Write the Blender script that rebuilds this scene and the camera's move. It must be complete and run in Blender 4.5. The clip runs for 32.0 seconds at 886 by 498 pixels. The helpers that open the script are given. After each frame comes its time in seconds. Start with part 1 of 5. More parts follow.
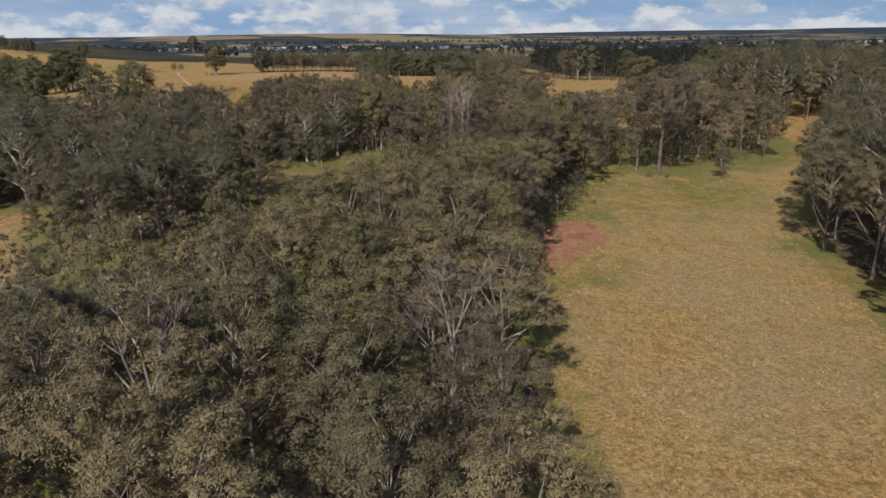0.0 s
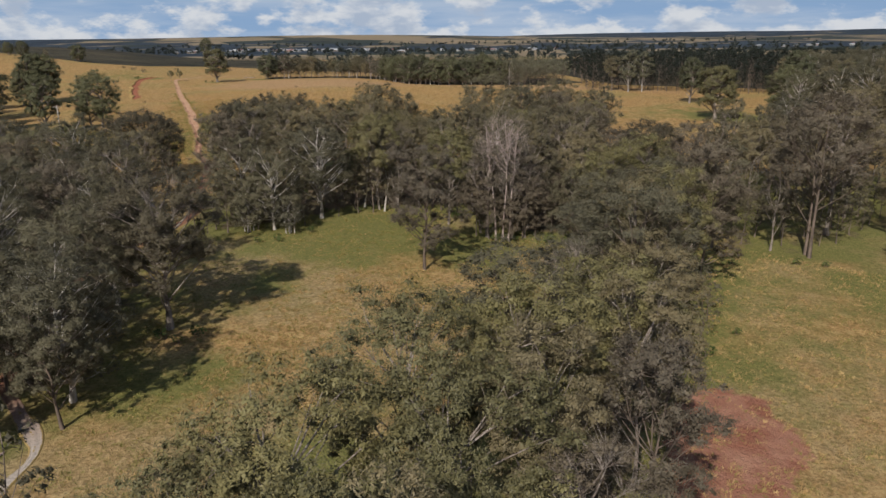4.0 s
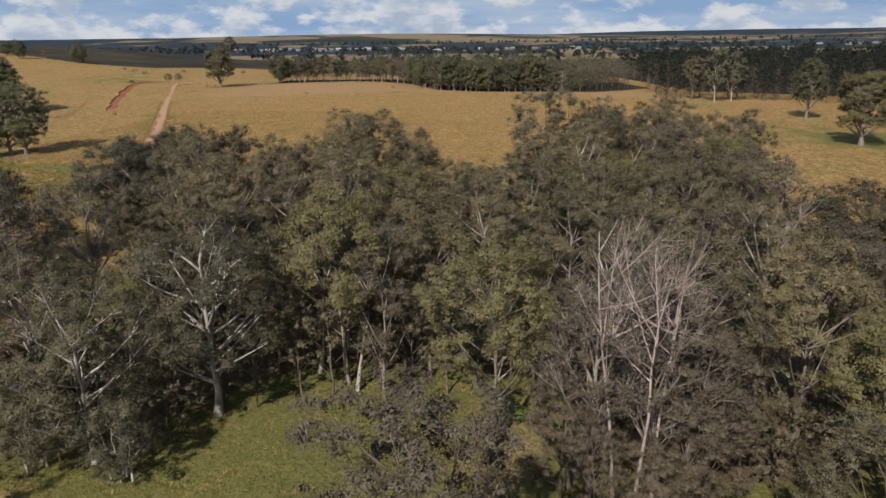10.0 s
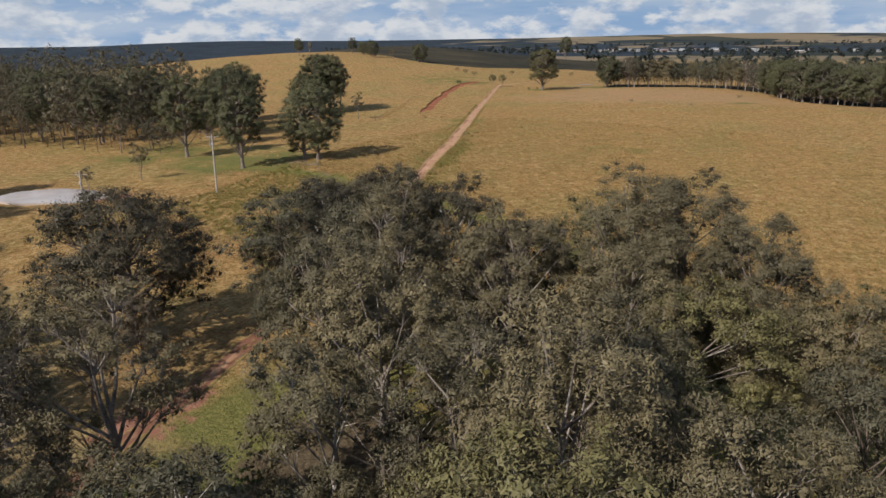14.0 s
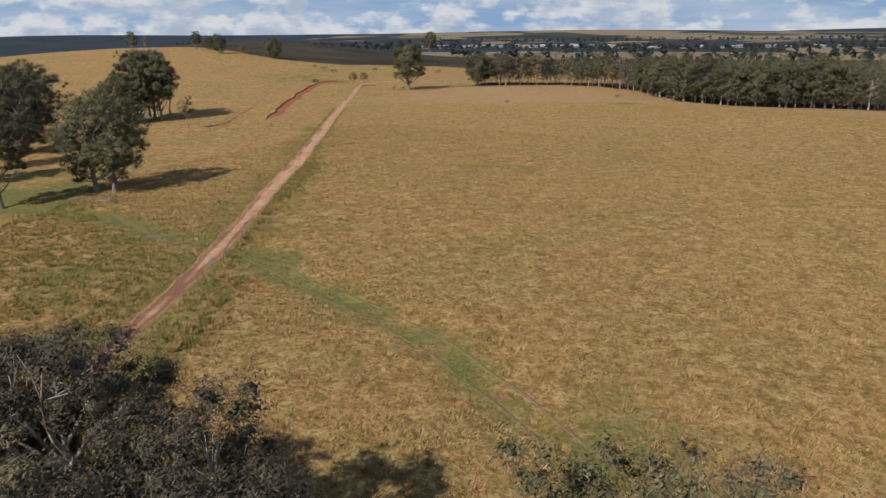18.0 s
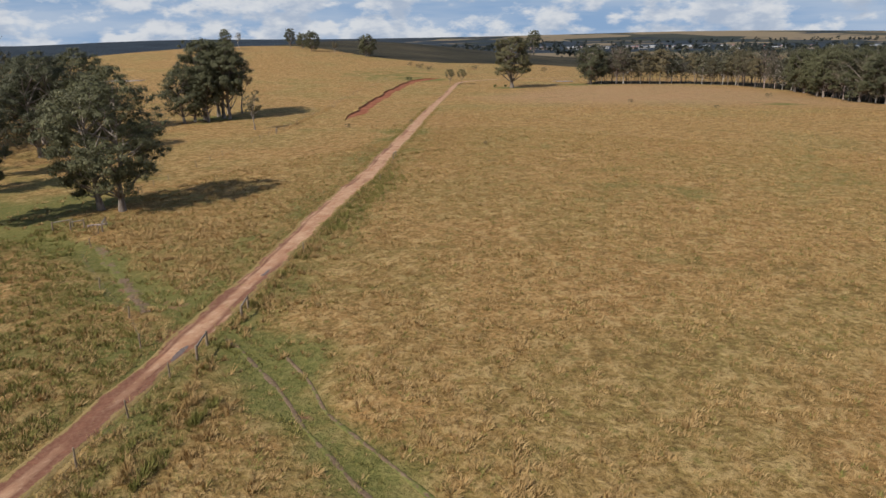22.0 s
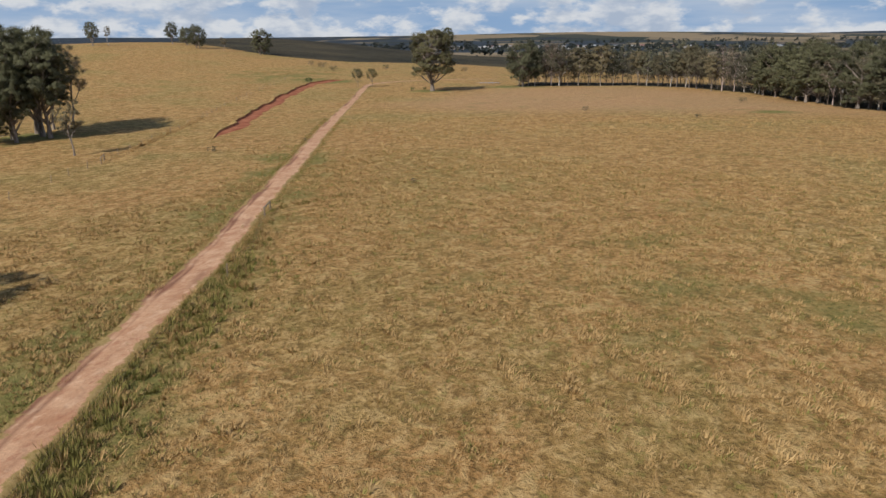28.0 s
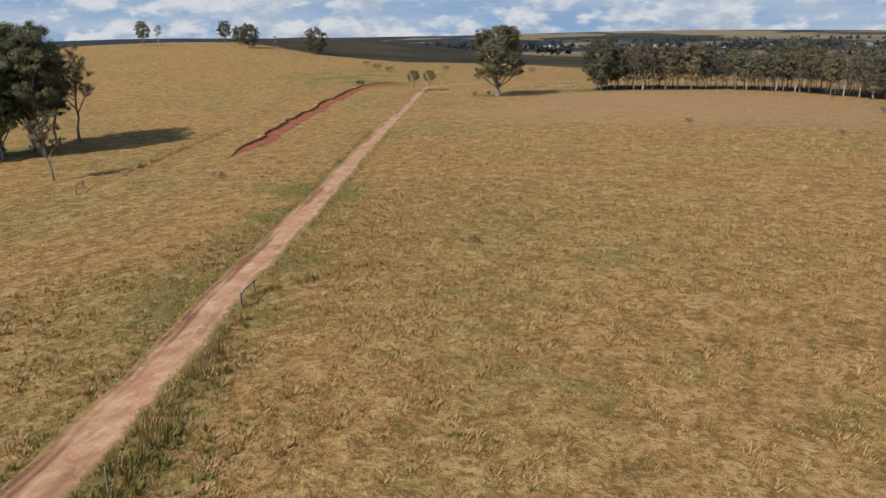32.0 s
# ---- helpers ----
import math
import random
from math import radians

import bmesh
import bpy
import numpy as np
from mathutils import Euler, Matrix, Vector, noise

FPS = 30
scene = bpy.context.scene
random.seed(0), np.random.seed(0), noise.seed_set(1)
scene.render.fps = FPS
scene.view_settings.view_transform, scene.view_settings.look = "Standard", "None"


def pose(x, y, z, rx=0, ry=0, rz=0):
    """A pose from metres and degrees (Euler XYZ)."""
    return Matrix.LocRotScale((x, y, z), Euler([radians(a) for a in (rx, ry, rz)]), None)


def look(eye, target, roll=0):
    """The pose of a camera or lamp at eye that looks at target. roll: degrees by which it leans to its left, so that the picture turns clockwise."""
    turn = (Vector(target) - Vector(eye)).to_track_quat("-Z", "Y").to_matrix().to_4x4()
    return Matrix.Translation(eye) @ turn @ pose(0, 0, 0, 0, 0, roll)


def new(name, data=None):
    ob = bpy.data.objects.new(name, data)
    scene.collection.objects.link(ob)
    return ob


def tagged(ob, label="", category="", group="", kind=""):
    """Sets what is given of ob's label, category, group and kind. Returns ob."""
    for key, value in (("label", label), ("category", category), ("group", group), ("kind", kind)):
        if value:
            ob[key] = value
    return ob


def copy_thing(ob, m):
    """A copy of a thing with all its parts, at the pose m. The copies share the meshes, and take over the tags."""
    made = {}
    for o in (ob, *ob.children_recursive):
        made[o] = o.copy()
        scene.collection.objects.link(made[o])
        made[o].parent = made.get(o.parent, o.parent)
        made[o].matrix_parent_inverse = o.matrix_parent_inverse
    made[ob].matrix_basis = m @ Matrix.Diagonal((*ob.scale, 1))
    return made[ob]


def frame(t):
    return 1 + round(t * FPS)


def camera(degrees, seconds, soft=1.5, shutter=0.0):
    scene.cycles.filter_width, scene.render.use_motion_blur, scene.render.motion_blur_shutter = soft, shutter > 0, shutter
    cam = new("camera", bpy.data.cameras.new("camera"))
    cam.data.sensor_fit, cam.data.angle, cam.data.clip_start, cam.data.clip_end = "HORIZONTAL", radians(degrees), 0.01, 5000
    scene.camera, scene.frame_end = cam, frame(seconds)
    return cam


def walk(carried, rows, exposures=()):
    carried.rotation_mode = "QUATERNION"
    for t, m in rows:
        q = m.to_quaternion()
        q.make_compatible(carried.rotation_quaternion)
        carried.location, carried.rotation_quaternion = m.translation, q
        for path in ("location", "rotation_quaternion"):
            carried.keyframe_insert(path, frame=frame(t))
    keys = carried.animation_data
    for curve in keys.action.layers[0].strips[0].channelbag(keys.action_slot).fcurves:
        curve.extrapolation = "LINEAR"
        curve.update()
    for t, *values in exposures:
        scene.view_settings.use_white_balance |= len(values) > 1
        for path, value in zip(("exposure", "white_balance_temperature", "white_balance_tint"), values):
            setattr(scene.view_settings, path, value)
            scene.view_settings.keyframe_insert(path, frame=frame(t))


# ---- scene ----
# The path: seconds, place in metres, heading, pitch and lean in degrees
cam = camera(64.0, 32.0, soft=1.5)
ROWS = [
    (0.0, 0.00, 0.00, 30.00, -0.01, -16.87, 0.64),
    (0.5, 0.16, 7.42, 30.26, 0.56, -16.92, 0.72),
    (1.0, 0.19, 14.85, 30.52, 1.24, -16.94, 0.69),
    (1.5, 0.14, 22.35, 30.79, 1.72, -16.93, 0.69),
    (2.0, 0.02, 29.91, 30.93, 1.75, -16.94, 0.68),
    (2.5, -0.26, 37.50, 30.95, 1.81, -16.89, 0.70),
    (3.0, -0.66, 45.08, 30.98, 1.80, -16.86, 0.56),
    (3.5, -1.00, 52.52, 31.09, 1.85, -16.81, 0.61),
    (5.5, -2.08, 80.35, 30.70, 2.07, -16.74, 0.71),
    (6.0, -2.34, 86.63, 30.64, 1.38, -16.80, 0.78),
    (6.5, -2.57, 92.48, 30.51, 0.60, -16.80, 0.70),
    (7.0, -2.79, 98.08, 30.39, -2.31, -16.85, 0.72),
    (7.5, -3.02, 103.60, 30.35, -2.67, -16.86, 0.79),
    (8.0, -3.14, 109.05, 30.30, -2.29, -16.88, 0.82),
    (8.5, -3.25, 114.40, 30.21, -2.20, -16.90, 0.88),
    (9.0, -3.36, 119.69, 30.12, -1.19, -16.85, 0.93),
    (9.5, -3.53, 124.88, 30.06, 1.97, -16.84, 0.89),
    (10.0, -3.67, 129.85, 29.98, 4.95, -16.82, 0.84),
    (10.5, -3.85, 134.86, 29.89, 9.97, -16.76, 0.89),
    (11.0, -4.10, 139.77, 29.82, 13.62, -16.67, 0.82),
    (11.5, -4.37, 144.65, 29.77, 19.15, -16.54, 0.70),
    (12.0, -4.86, 149.69, 29.78, 24.39, -16.46, 0.74),
    (12.5, -5.69, 154.78, 29.85, 29.32, -16.42, 0.74),
    (13.0, -6.72, 159.63, 29.78, 31.14, -16.41, 0.85),
    (13.5, -8.00, 164.29, 29.74, 31.14, -16.44, 0.85),
    (14.0, -9.51, 168.81, 29.74, 31.15, -16.41, 0.97),
    (14.5, -11.18, 173.37, 29.87, 30.39, -16.50, 0.84),
    (16.5, -18.05, 191.60, 30.40, 27.04, -16.65, 0.53),
    (17.0, -19.95, 195.96, 30.29, 25.86, -16.59, 0.82),
    (17.5, -22.27, 199.98, 29.81, 13.74, -17.03, 0.68),
    (18.0, -24.63, 203.92, 29.08, 20.55, -16.89, 0.69),
    (18.5, -26.68, 208.21, 28.36, 24.49, -16.71, 0.67),
    (19.0, -28.68, 212.65, 27.68, 24.54, -16.69, 0.65),
    (19.5, -30.72, 217.14, 27.04, 24.97, -16.69, 0.70),
    (20.0, -32.82, 221.72, 26.48, 25.22, -16.66, 0.72),
    (20.5, -35.01, 226.33, 25.84, 26.21, -16.61, 0.79),
    (21.0, -37.21, 230.94, 25.11, 27.11, -16.57, 0.92),
    (21.5, -39.47, 235.55, 24.44, 28.02, -16.53, 0.96),
    (22.0, -41.79, 240.12, 23.88, 28.45, -16.48, 1.02),
    (22.5, -44.09, 244.62, 23.44, 28.47, -16.47, 0.99),
    (23.0, -46.34, 248.98, 23.05, 28.52, -16.46, 1.03),
    (23.5, -48.50, 253.26, 22.70, 26.73, -16.49, 0.87),
    (24.0, -50.74, 257.09, 22.38, 24.02, -16.59, 0.86),
    (24.5, -52.82, 260.83, 22.15, 24.01, -16.61, 0.85),
    (25.0, -54.74, 264.66, 22.07, 23.65, -16.62, 0.81),
    (25.5, -56.60, 268.32, 22.10, 23.67, -16.70, 0.78),
    (26.0, -58.40, 271.88, 22.13, 23.50, -16.57, 0.74),
    (26.5, -60.13, 275.52, 22.09, 20.27, -16.62, 0.66),
    (28.5, -67.13, 289.79, 21.54, 21.50, -16.57, 0.79),
    (29.0, -68.79, 293.45, 21.43, 21.50, -16.57, 0.88),
    (29.5, -70.40, 297.13, 21.38, 21.50, -16.55, 0.89),
    (30.0, -71.99, 300.77, 21.38, 21.54, -16.57, 0.95),
    (30.5, -73.52, 304.35, 21.32, 21.55, -16.57, 0.86),
    (31.0, -75.08, 307.86, 21.23, 21.64, -16.57, 0.93),
    (31.5, -76.61, 311.42, 21.11, 23.47, -16.57, 0.90),
    (32.0, -78.15, 314.98, 20.96, 26.19, -16.53, 0.95),
]
walk(cam, [(t, pose(x, y, z, 90 + pitch, 0, yaw) @ pose(0, 0, 0, 0, 0, -lean)) for t, x, y, z, yaw, pitch, lean in ROWS],
     exposures=((0.0, 0.06), (32.0, 0.08)))

# ---- sun and sky ----
SUN_UP, SUN_FROM = 39.0, Vector((-0.32, -0.95, 0)).normalized()
sun = new("sun", bpy.data.lights.new("sun", "SUN"))
sun.data.energy, sun.data.angle, sun.data.color = 5.0, radians(0.53), (1.0, 0.94, 0.85)
sun.matrix_basis = look((0, 0, 80), Vector((0, 0, 80)) - Vector((SUN_FROM.x * math.cos(radians(SUN_UP)), SUN_FROM.y * math.cos(radians(SUN_UP)), math.sin(radians(SUN_UP)))))

world = bpy.data.worlds.new("sky")
scene.world = world
world.use_nodes = True
wn, wl = world.node_tree.nodes, world.node_tree.links
wn.clear()
sky = wn.new("ShaderNodeTexSky")
sky.sky_type, sky.sun_disc = "NISHITA", False
sky.sun_elevation, sky.sun_rotation = radians(SUN_UP), math.atan2(SUN_FROM.x, SUN_FROM.y)
sky.air_density, sky.dust_density, sky.ozone_density = 1.0, 0.6, 1.6
place = wn.new("ShaderNodeTexCoord")


def cloud_layer(scale, detail, low, high, shift):
    m = wn.new("ShaderNodeMapping")
    m.inputs["Scale"].default_value, m.inputs["Location"].default_value = scale, shift
    n = wn.new("ShaderNodeTexNoise")
    n.inputs["Scale"].default_value, n.inputs["Detail"].default_value, n.inputs["Roughness"].default_value = 1.0, detail, 0.58
    r = wn.new("ShaderNodeMapRange")
    r.interpolation_type = "SMOOTHSTEP"
    r.inputs["From Min"].default_value, r.inputs["From Max"].default_value = low, high
    wl.new(place.outputs["Generated"], m.inputs["Vector"])
    wl.new(m.outputs["Vector"], n.inputs["Vector"])
    wl.new(n.outputs["Fac"], r.inputs["Value"])
    return r.outputs["Result"]


def half(v):
    n = wn.new("ShaderNodeValue")
    n.outputs[0].default_value = v
    return n.outputs[0]


def sky_mix(fac, a, b):
    m = wn.new("ShaderNodeMix")
    m.data_type = "RGBA"
    wl.new(fac, m.inputs[0])
    for socket, v in ((m.inputs[6], a), (m.inputs[7], b)):
        if isinstance(v, tuple):
            socket.default_value = (*v, 1)
        else:
            wl.new(v, socket)
    return m.outputs[2]


def ramped(v, low, high_, a, b):
    r = wn.new("ShaderNodeMapRange")
    wl.new(v, r.inputs["Value"])
    for key, val in (("From Min", low), ("From Max", high_), ("To Min", a), ("To Max", b)):
        r.inputs[key].default_value = val
    return r.outputs["Result"]


def times(a, b):
    m = wn.new("ShaderNodeMath")
    m.operation = "MULTIPLY"
    wl.new(a, m.inputs[0]), wl.new(b, m.inputs[1])
    return m.outputs[0]


split_way = wn.new("ShaderNodeSeparateXYZ")
wl.new(place.outputs["Generated"], split_way.inputs[0])
up = split_way.outputs["Z"]
# cumulus, which stands closer together towards the horizon; flat grey bases under bright heads
puff = cloud_layer((13.0, 13.0, 30.0), 9.0, 0.42, 0.54, (3.1, 1.7, 0.4))
above = cloud_layer((13.0, 13.0, 30.0), 6.0, 0.42, 0.62, (3.1, 1.7, 0.85))
cover = times(puff, ramped(up, 0.1, 0.7, 1.0, 0.30))
veil = cloud_layer((3.0, 3.0, 26.0), 5.0, 0.36, 0.66, (1.3, 8.2, 5.6))
low_blue = sky_mix(veil, (3.7, 5.7, 8.8), (6.2, 7.6, 9.7))
high_blue = sky_mix(half(0.5), sky.outputs["Color"], (1.3, 2.7, 5.8))
hazy = sky_mix(ramped(up, 0.02, 0.5, 0.0, 1.0), low_blue, high_blue)
puffs = sky_mix(above, (9.9, 10.3, 10.9), (5.9, 7.0, 8.8))
clouded = sky_mix(cover, hazy, puffs)
back = wn.new("ShaderNodeBackground")
back.inputs["Strength"].default_value = 0.062
wout = wn.new("ShaderNodeOutputWorld")
wl.new(clouded, back.inputs["Color"])
wl.new(back.outputs["Background"], wout.inputs["Surface"])

# ---- materials ----


class Shade:
    """A small builder for a node material."""

    def __init__(self, name, rough=0.8, spec=0.3):
        self.mat = bpy.data.materials.new(name)
        self.mat.use_nodes = True
        self.n, self.l = self.mat.node_tree.nodes, self.mat.node_tree.links
        self.bsdf, self.out = self.n["Principled BSDF"], self.n["Material Output"]
        self.bsdf.inputs["Roughness"].default_value = rough
        self.bsdf.inputs["Specular IOR Level"].default_value = spec
        self.where = self.n.new("ShaderNodeTexCoord").outputs["Object"]

    def put(self, socket, v):
        if isinstance(v, tuple):
            socket.default_value = (*v, 1) if len(v) == 3 and socket.type == "RGBA" else v
        elif isinstance(v, (int, float)):
            socket.default_value = v
        else:
            self.l.new(v, socket)

    def noise(self, scale, detail=4.0, rough=0.55, stretch=None, warp=0.0):
        n = self.n.new("ShaderNodeTexNoise")
        n.inputs["Scale"].default_value, n.inputs["Detail"].default_value = scale, detail
        n.inputs["Roughness"].default_value, n.inputs["Distortion"].default_value = rough, warp
        if stretch:
            m = self.n.new("ShaderNodeMapping")
            m.inputs["Scale"].default_value = stretch
            self.l.new(self.where, m.inputs["Vector"])
            self.l.new(m.outputs["Vector"], n.inputs["Vector"])
        else:
            self.l.new(self.where, n.inputs["Vector"])
        return n.outputs["Fac"]

    def ramp(self, v, low, high, a=0.0, b=1.0):
        r = self.n.new("ShaderNodeMapRange")
        self.put(r.inputs["Value"], v)
        for key, val in (("From Min", low), ("From Max", high), ("To Min", a), ("To Max", b)):
            r.inputs[key].default_value = val
        return r.outputs["Result"]

    def maths(self, op, a, b=0.0):
        m = self.n.new("ShaderNodeMath")
        m.operation = op
        self.put(m.inputs[0], a), self.put(m.inputs[1], b)
        return m.outputs[0]

    def mix(self, fac, a, b, blend="MIX"):
        m = self.n.new("ShaderNodeMix")
        m.data_type, m.blend_type = "RGBA", blend
        self.put(m.inputs[0], fac), self.put(m.inputs[6], a), self.put(m.inputs[7], b)
        return m.outputs[2]

    def attr(self, name):
        a = self.n.new("ShaderNodeAttribute")
        a.attribute_name = name
        return a.outputs["Fac"]

    def each(self):
        return self.n.new("ShaderNodeObjectInfo").outputs["Random"]

    def island(self):
        return self.n.new("ShaderNodeNewGeometry").outputs["Random Per Island"]

    def bump(self, v, strength, distance):
        b = self.n.new("ShaderNodeBump")
        b.inputs["Strength"].default_value, b.inputs["Distance"].default_value = strength, distance
        self.l.new(v, b.inputs["Height"])
        self.l.new(b.outputs["Normal"], self.bsdf.inputs["Normal"])

    def colour(self, v):
        self.put(self.bsdf.inputs["Base Color"], v)
        return self


def leaf_material(name, low, high, odd, gloss=0.16, thin=0.14, joined_=False):
    s = Shade(name, 0.48, gloss)
    tree_tone = s.mix(s.ramp(s.attr("tone") if joined_ else s.each(), 0.0, 1.0, -0.15, 1.25), low, high)
    leaf_tone = s.mix(s.ramp(s.island(), 0.0, 1.0, -0.2, 0.5), tree_tone, s.mix(0.6, tree_tone, odd))
    patch = s.maths("MULTIPLY", s.ramp(s.noise(0.35, 3.0), 0.35, 0.65, 0.68, 1.28), s.ramp(s.noise(1.1, 2.0), 0.36, 0.64, 0.64, 1.38))
    col = s.mix(1.0, leaf_tone, s.mix(patch, (0, 0, 0), (1, 1, 1)), "MULTIPLY")
    s.colour(col)
    t = s.n.new("ShaderNodeBsdfTranslucent")
    s.put(t.inputs["Color"], s.mix(0.5, col, (0.13, 0.12, 0.045)))
    m = s.n.new("ShaderNodeMixShader")
    m.inputs[0].default_value = thin
    s.l.new(s.bsdf.outputs[0], m.inputs[1]), s.l.new(t.outputs[0], m.inputs[2])
    s.l.new(m.outputs[0], s.out.inputs["Surface"])
    return s.mat


LEAF = leaf_material("gum_leaves", (0.100, 0.088, 0.056), (0.176, 0.143, 0.080), (0.248, 0.200, 0.102))
LEAF_GREEN = leaf_material("green_gum_leaves", (0.105, 0.098, 0.050), (0.175, 0.154, 0.068), (0.240, 0.205, 0.088))
LEAF_DARK = leaf_material("dark_gum_leaves", (0.080, 0.074, 0.049), (0.130, 0.115, 0.070), (0.170, 0.147, 0.085))
LEAF_DEEP = leaf_material("deep_brown_green_leaves", (0.063, 0.054, 0.037), (0.100, 0.083, 0.052), (0.132, 0.110, 0.064))
LEAF_GREY = leaf_material("grey_gum_leaves", (0.088, 0.088, 0.058), (0.146, 0.137, 0.086), (0.190, 0.174, 0.105))
LEAF_BROWN = leaf_material("dry_brown_leaves", (0.105, 0.088, 0.065), (0.150, 0.121, 0.085), (0.190, 0.149, 0.102), 0.12)
LEAF_SHRUB = leaf_material("shrub_leaves", (0.060, 0.095, 0.024), (0.085, 0.120, 0.034), (0.12, 0.15, 0.04))
LEAF_MASS = leaf_material("woodland_leaves", (0.080, 0.074, 0.052), (0.152, 0.128, 0.076), (0.205, 0.168, 0.092), 0.25, 0.20, True)
LEAF_OLIVE = leaf_material("olive_paddock_leaves", (0.076, 0.079, 0.046), (0.127, 0.125, 0.064), (0.178, 0.168, 0.082))
# leaf colour lifted towards blue-grey to paint in distance haze
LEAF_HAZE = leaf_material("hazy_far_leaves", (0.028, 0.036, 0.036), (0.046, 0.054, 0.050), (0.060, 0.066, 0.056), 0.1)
# far woodland leaves, with cloud shade put into their colour
LEAF_FAR_SHADED = leaf_material("far_leaves", (0.016, 0.021, 0.017), (0.030, 0.034, 0.025), (0.04, 0.042, 0.028), 0.1)


def bark_material(name, pale, dark, high):
    s = Shade(name, 0.85, 0.15)
    streak = s.noise(1.6, 6.0, 0.65, (1.0, 1.0, 0.22))
    tone = s.mix(s.ramp(streak, 0.38, 0.62), dark, pale)
    fleck = s.ramp(s.noise(9.0, 3.0), 0.5, 0.72, 0.0, 0.5)
    s.colour(s.mix(fleck, tone, high))
    s.bump(streak, 0.5, 0.04)
    return s.mat


BARK = bark_material("pale_bark", (0.29, 0.245, 0.21), (0.11, 0.085, 0.070), (0.45, 0.41, 0.37))
BARK_WHITE = bark_material("white_bark", (0.50, 0.46, 0.42), (0.22, 0.185, 0.16), (0.60, 0.57, 0.53))
BARK_DARK = bark_material("dark_bark", (0.17, 0.13, 0.105), (0.075, 0.058, 0.048), (0.24, 0.19, 0.15))
BARK_DEAD = bark_material("bleached_wood", (0.44, 0.355, 0.32), (0.23, 0.17, 0.15), (0.54, 0.47, 0.44))


def ground_material():
    s = Shade("paddock_ground", 0.95, 0.1)
    green, soil, painted_shade, far = s.attr("green"), s.attr("soil"), s.attr("painted_shade"), s.attr("field")
    broad = s.noise(0.035, 5.0, 0.6)
    mid = s.noise(0.32, 6.0, 0.66, None, 0.2)
    tuft = s.noise(2.4, 5.0, 0.72, None, 0.2)
    spots = s.noise(1.1, 5.0, 0.7)
    fine = s.noise(7.0, 3.0, 0.6)
    straw = s.mix(s.ramp(mid, 0.36, 0.66), (0.262, 0.142, 0.050), (0.390, 0.230, 0.090))
    straw = s.mix(s.ramp(broad, 0.46, 0.62, 0.0, 0.7), straw, (0.205, 0.168, 0.055))
    straw = s.mix(s.ramp(s.noise(0.05, 6.0, 0.62, (1.0, 0.7, 1.0)), 0.48, 0.64, 0.0, 0.6), straw, (0.31, 0.156, 0.060))
    clod = s.noise(0.72, 4.0, 0.62, (1.0, 0.8, 1.0), 0.5)
    straw = s.mix(s.ramp(clod, 0.50, 0.62, 0.0, 0.65), straw, (0.465, 0.325, 0.145))
    straw = s.mix(s.ramp(clod, 0.48, 0.37, 0.0, 0.75), straw, (0.150, 0.098, 0.034))
    straw = s.mix(s.ramp(tuft, 0.50, 0.68, 0.0, 0.6), straw, (0.50, 0.350, 0.165))
    straw = s.mix(s.ramp(tuft, 0.49, 0.37, 0.0, 0.8), straw, (0.125, 0.077, 0.027))
    straw = s.mix(s.maths("MULTIPLY", s.attr("bleach"), s.ramp(broad, 0.38, 0.62, 0.15, 0.9)), straw, s.mix(s.ramp(tuft, 0.38, 0.62), (0.20, 0.145, 0.072), (0.38, 0.285, 0.155)))
    straw = s.mix(s.maths("MULTIPLY", s.attr("dusty"), s.ramp(mid, 0.3, 0.7, 0.75, 0.4)), straw, s.mix(s.ramp(tuft, 0.4, 0.6), (0.31, 0.180, 0.095), (0.43, 0.270, 0.160)))
    straw = s.mix(s.ramp(spots, 0.56, 0.68, 0.0, 0.7), straw, (0.165, 0.150, 0.042))
    lush = s.mix(s.ramp(tuft, 0.35, 0.7), (0.092, 0.104, 0.028), (0.190, 0.178, 0.060))
    patch = s.ramp(s.maths("ADD", s.maths("MULTIPLY", green, 1.25), s.ramp(s.noise(0.11, 5.0, 0.6), 0.3, 0.7, -0.55, 0.38)), 0.15, 0.75, 0.0, 0.9)
    col = s.mix(patch, straw, lush)
    # dark ground colour painted for cloud shade, and tree shade under the belt
    shade_tone = s.mix(s.ramp(s.maths("ADD", s.noise(0.018, 6.0, 0.68), s.maths("MULTIPLY", mid, 0.25)), 0.48, 0.78), (0.016, 0.018, 0.013), (0.062, 0.051, 0.032))
    col = s.mix(s.ramp(s.maths("ADD", painted_shade, s.ramp(s.noise(0.02, 4.0), 0.3, 0.7, -0.3, 0.3)), 0.3, 0.7), col, shade_tone)
    litter = s.mix(s.ramp(tuft, 0.35, 0.65), (0.075, 0.056, 0.036), (0.155, 0.115, 0.070))
    col = s.mix(s.ramp(s.maths("ADD", s.attr("litter"), s.ramp(s.noise(0.3, 4.0), 0.3, 0.7, -0.4, 0.3)), 0.3, 0.6), col, litter)
    quilt = s.n.new("ShaderNodeTexVoronoi")
    quilt.inputs["Scale"].default_value = 0.0052
    s.l.new(s.where, quilt.inputs["Vector"])
    split = s.n.new("ShaderNodeSeparateColor")
    s.l.new(quilt.outputs["Color"], split.inputs["Color"])
    # far forest colour with the blue of distance haze painted in
    hazed_forest = s.mix(s.ramp(s.noise(0.012, 6.0, 0.7, (0.5, 1.4, 1.0)), 0.36, 0.64), (0.010, 0.017, 0.027), (0.032, 0.046, 0.062))
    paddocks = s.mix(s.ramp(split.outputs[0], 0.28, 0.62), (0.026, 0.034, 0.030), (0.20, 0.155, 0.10))
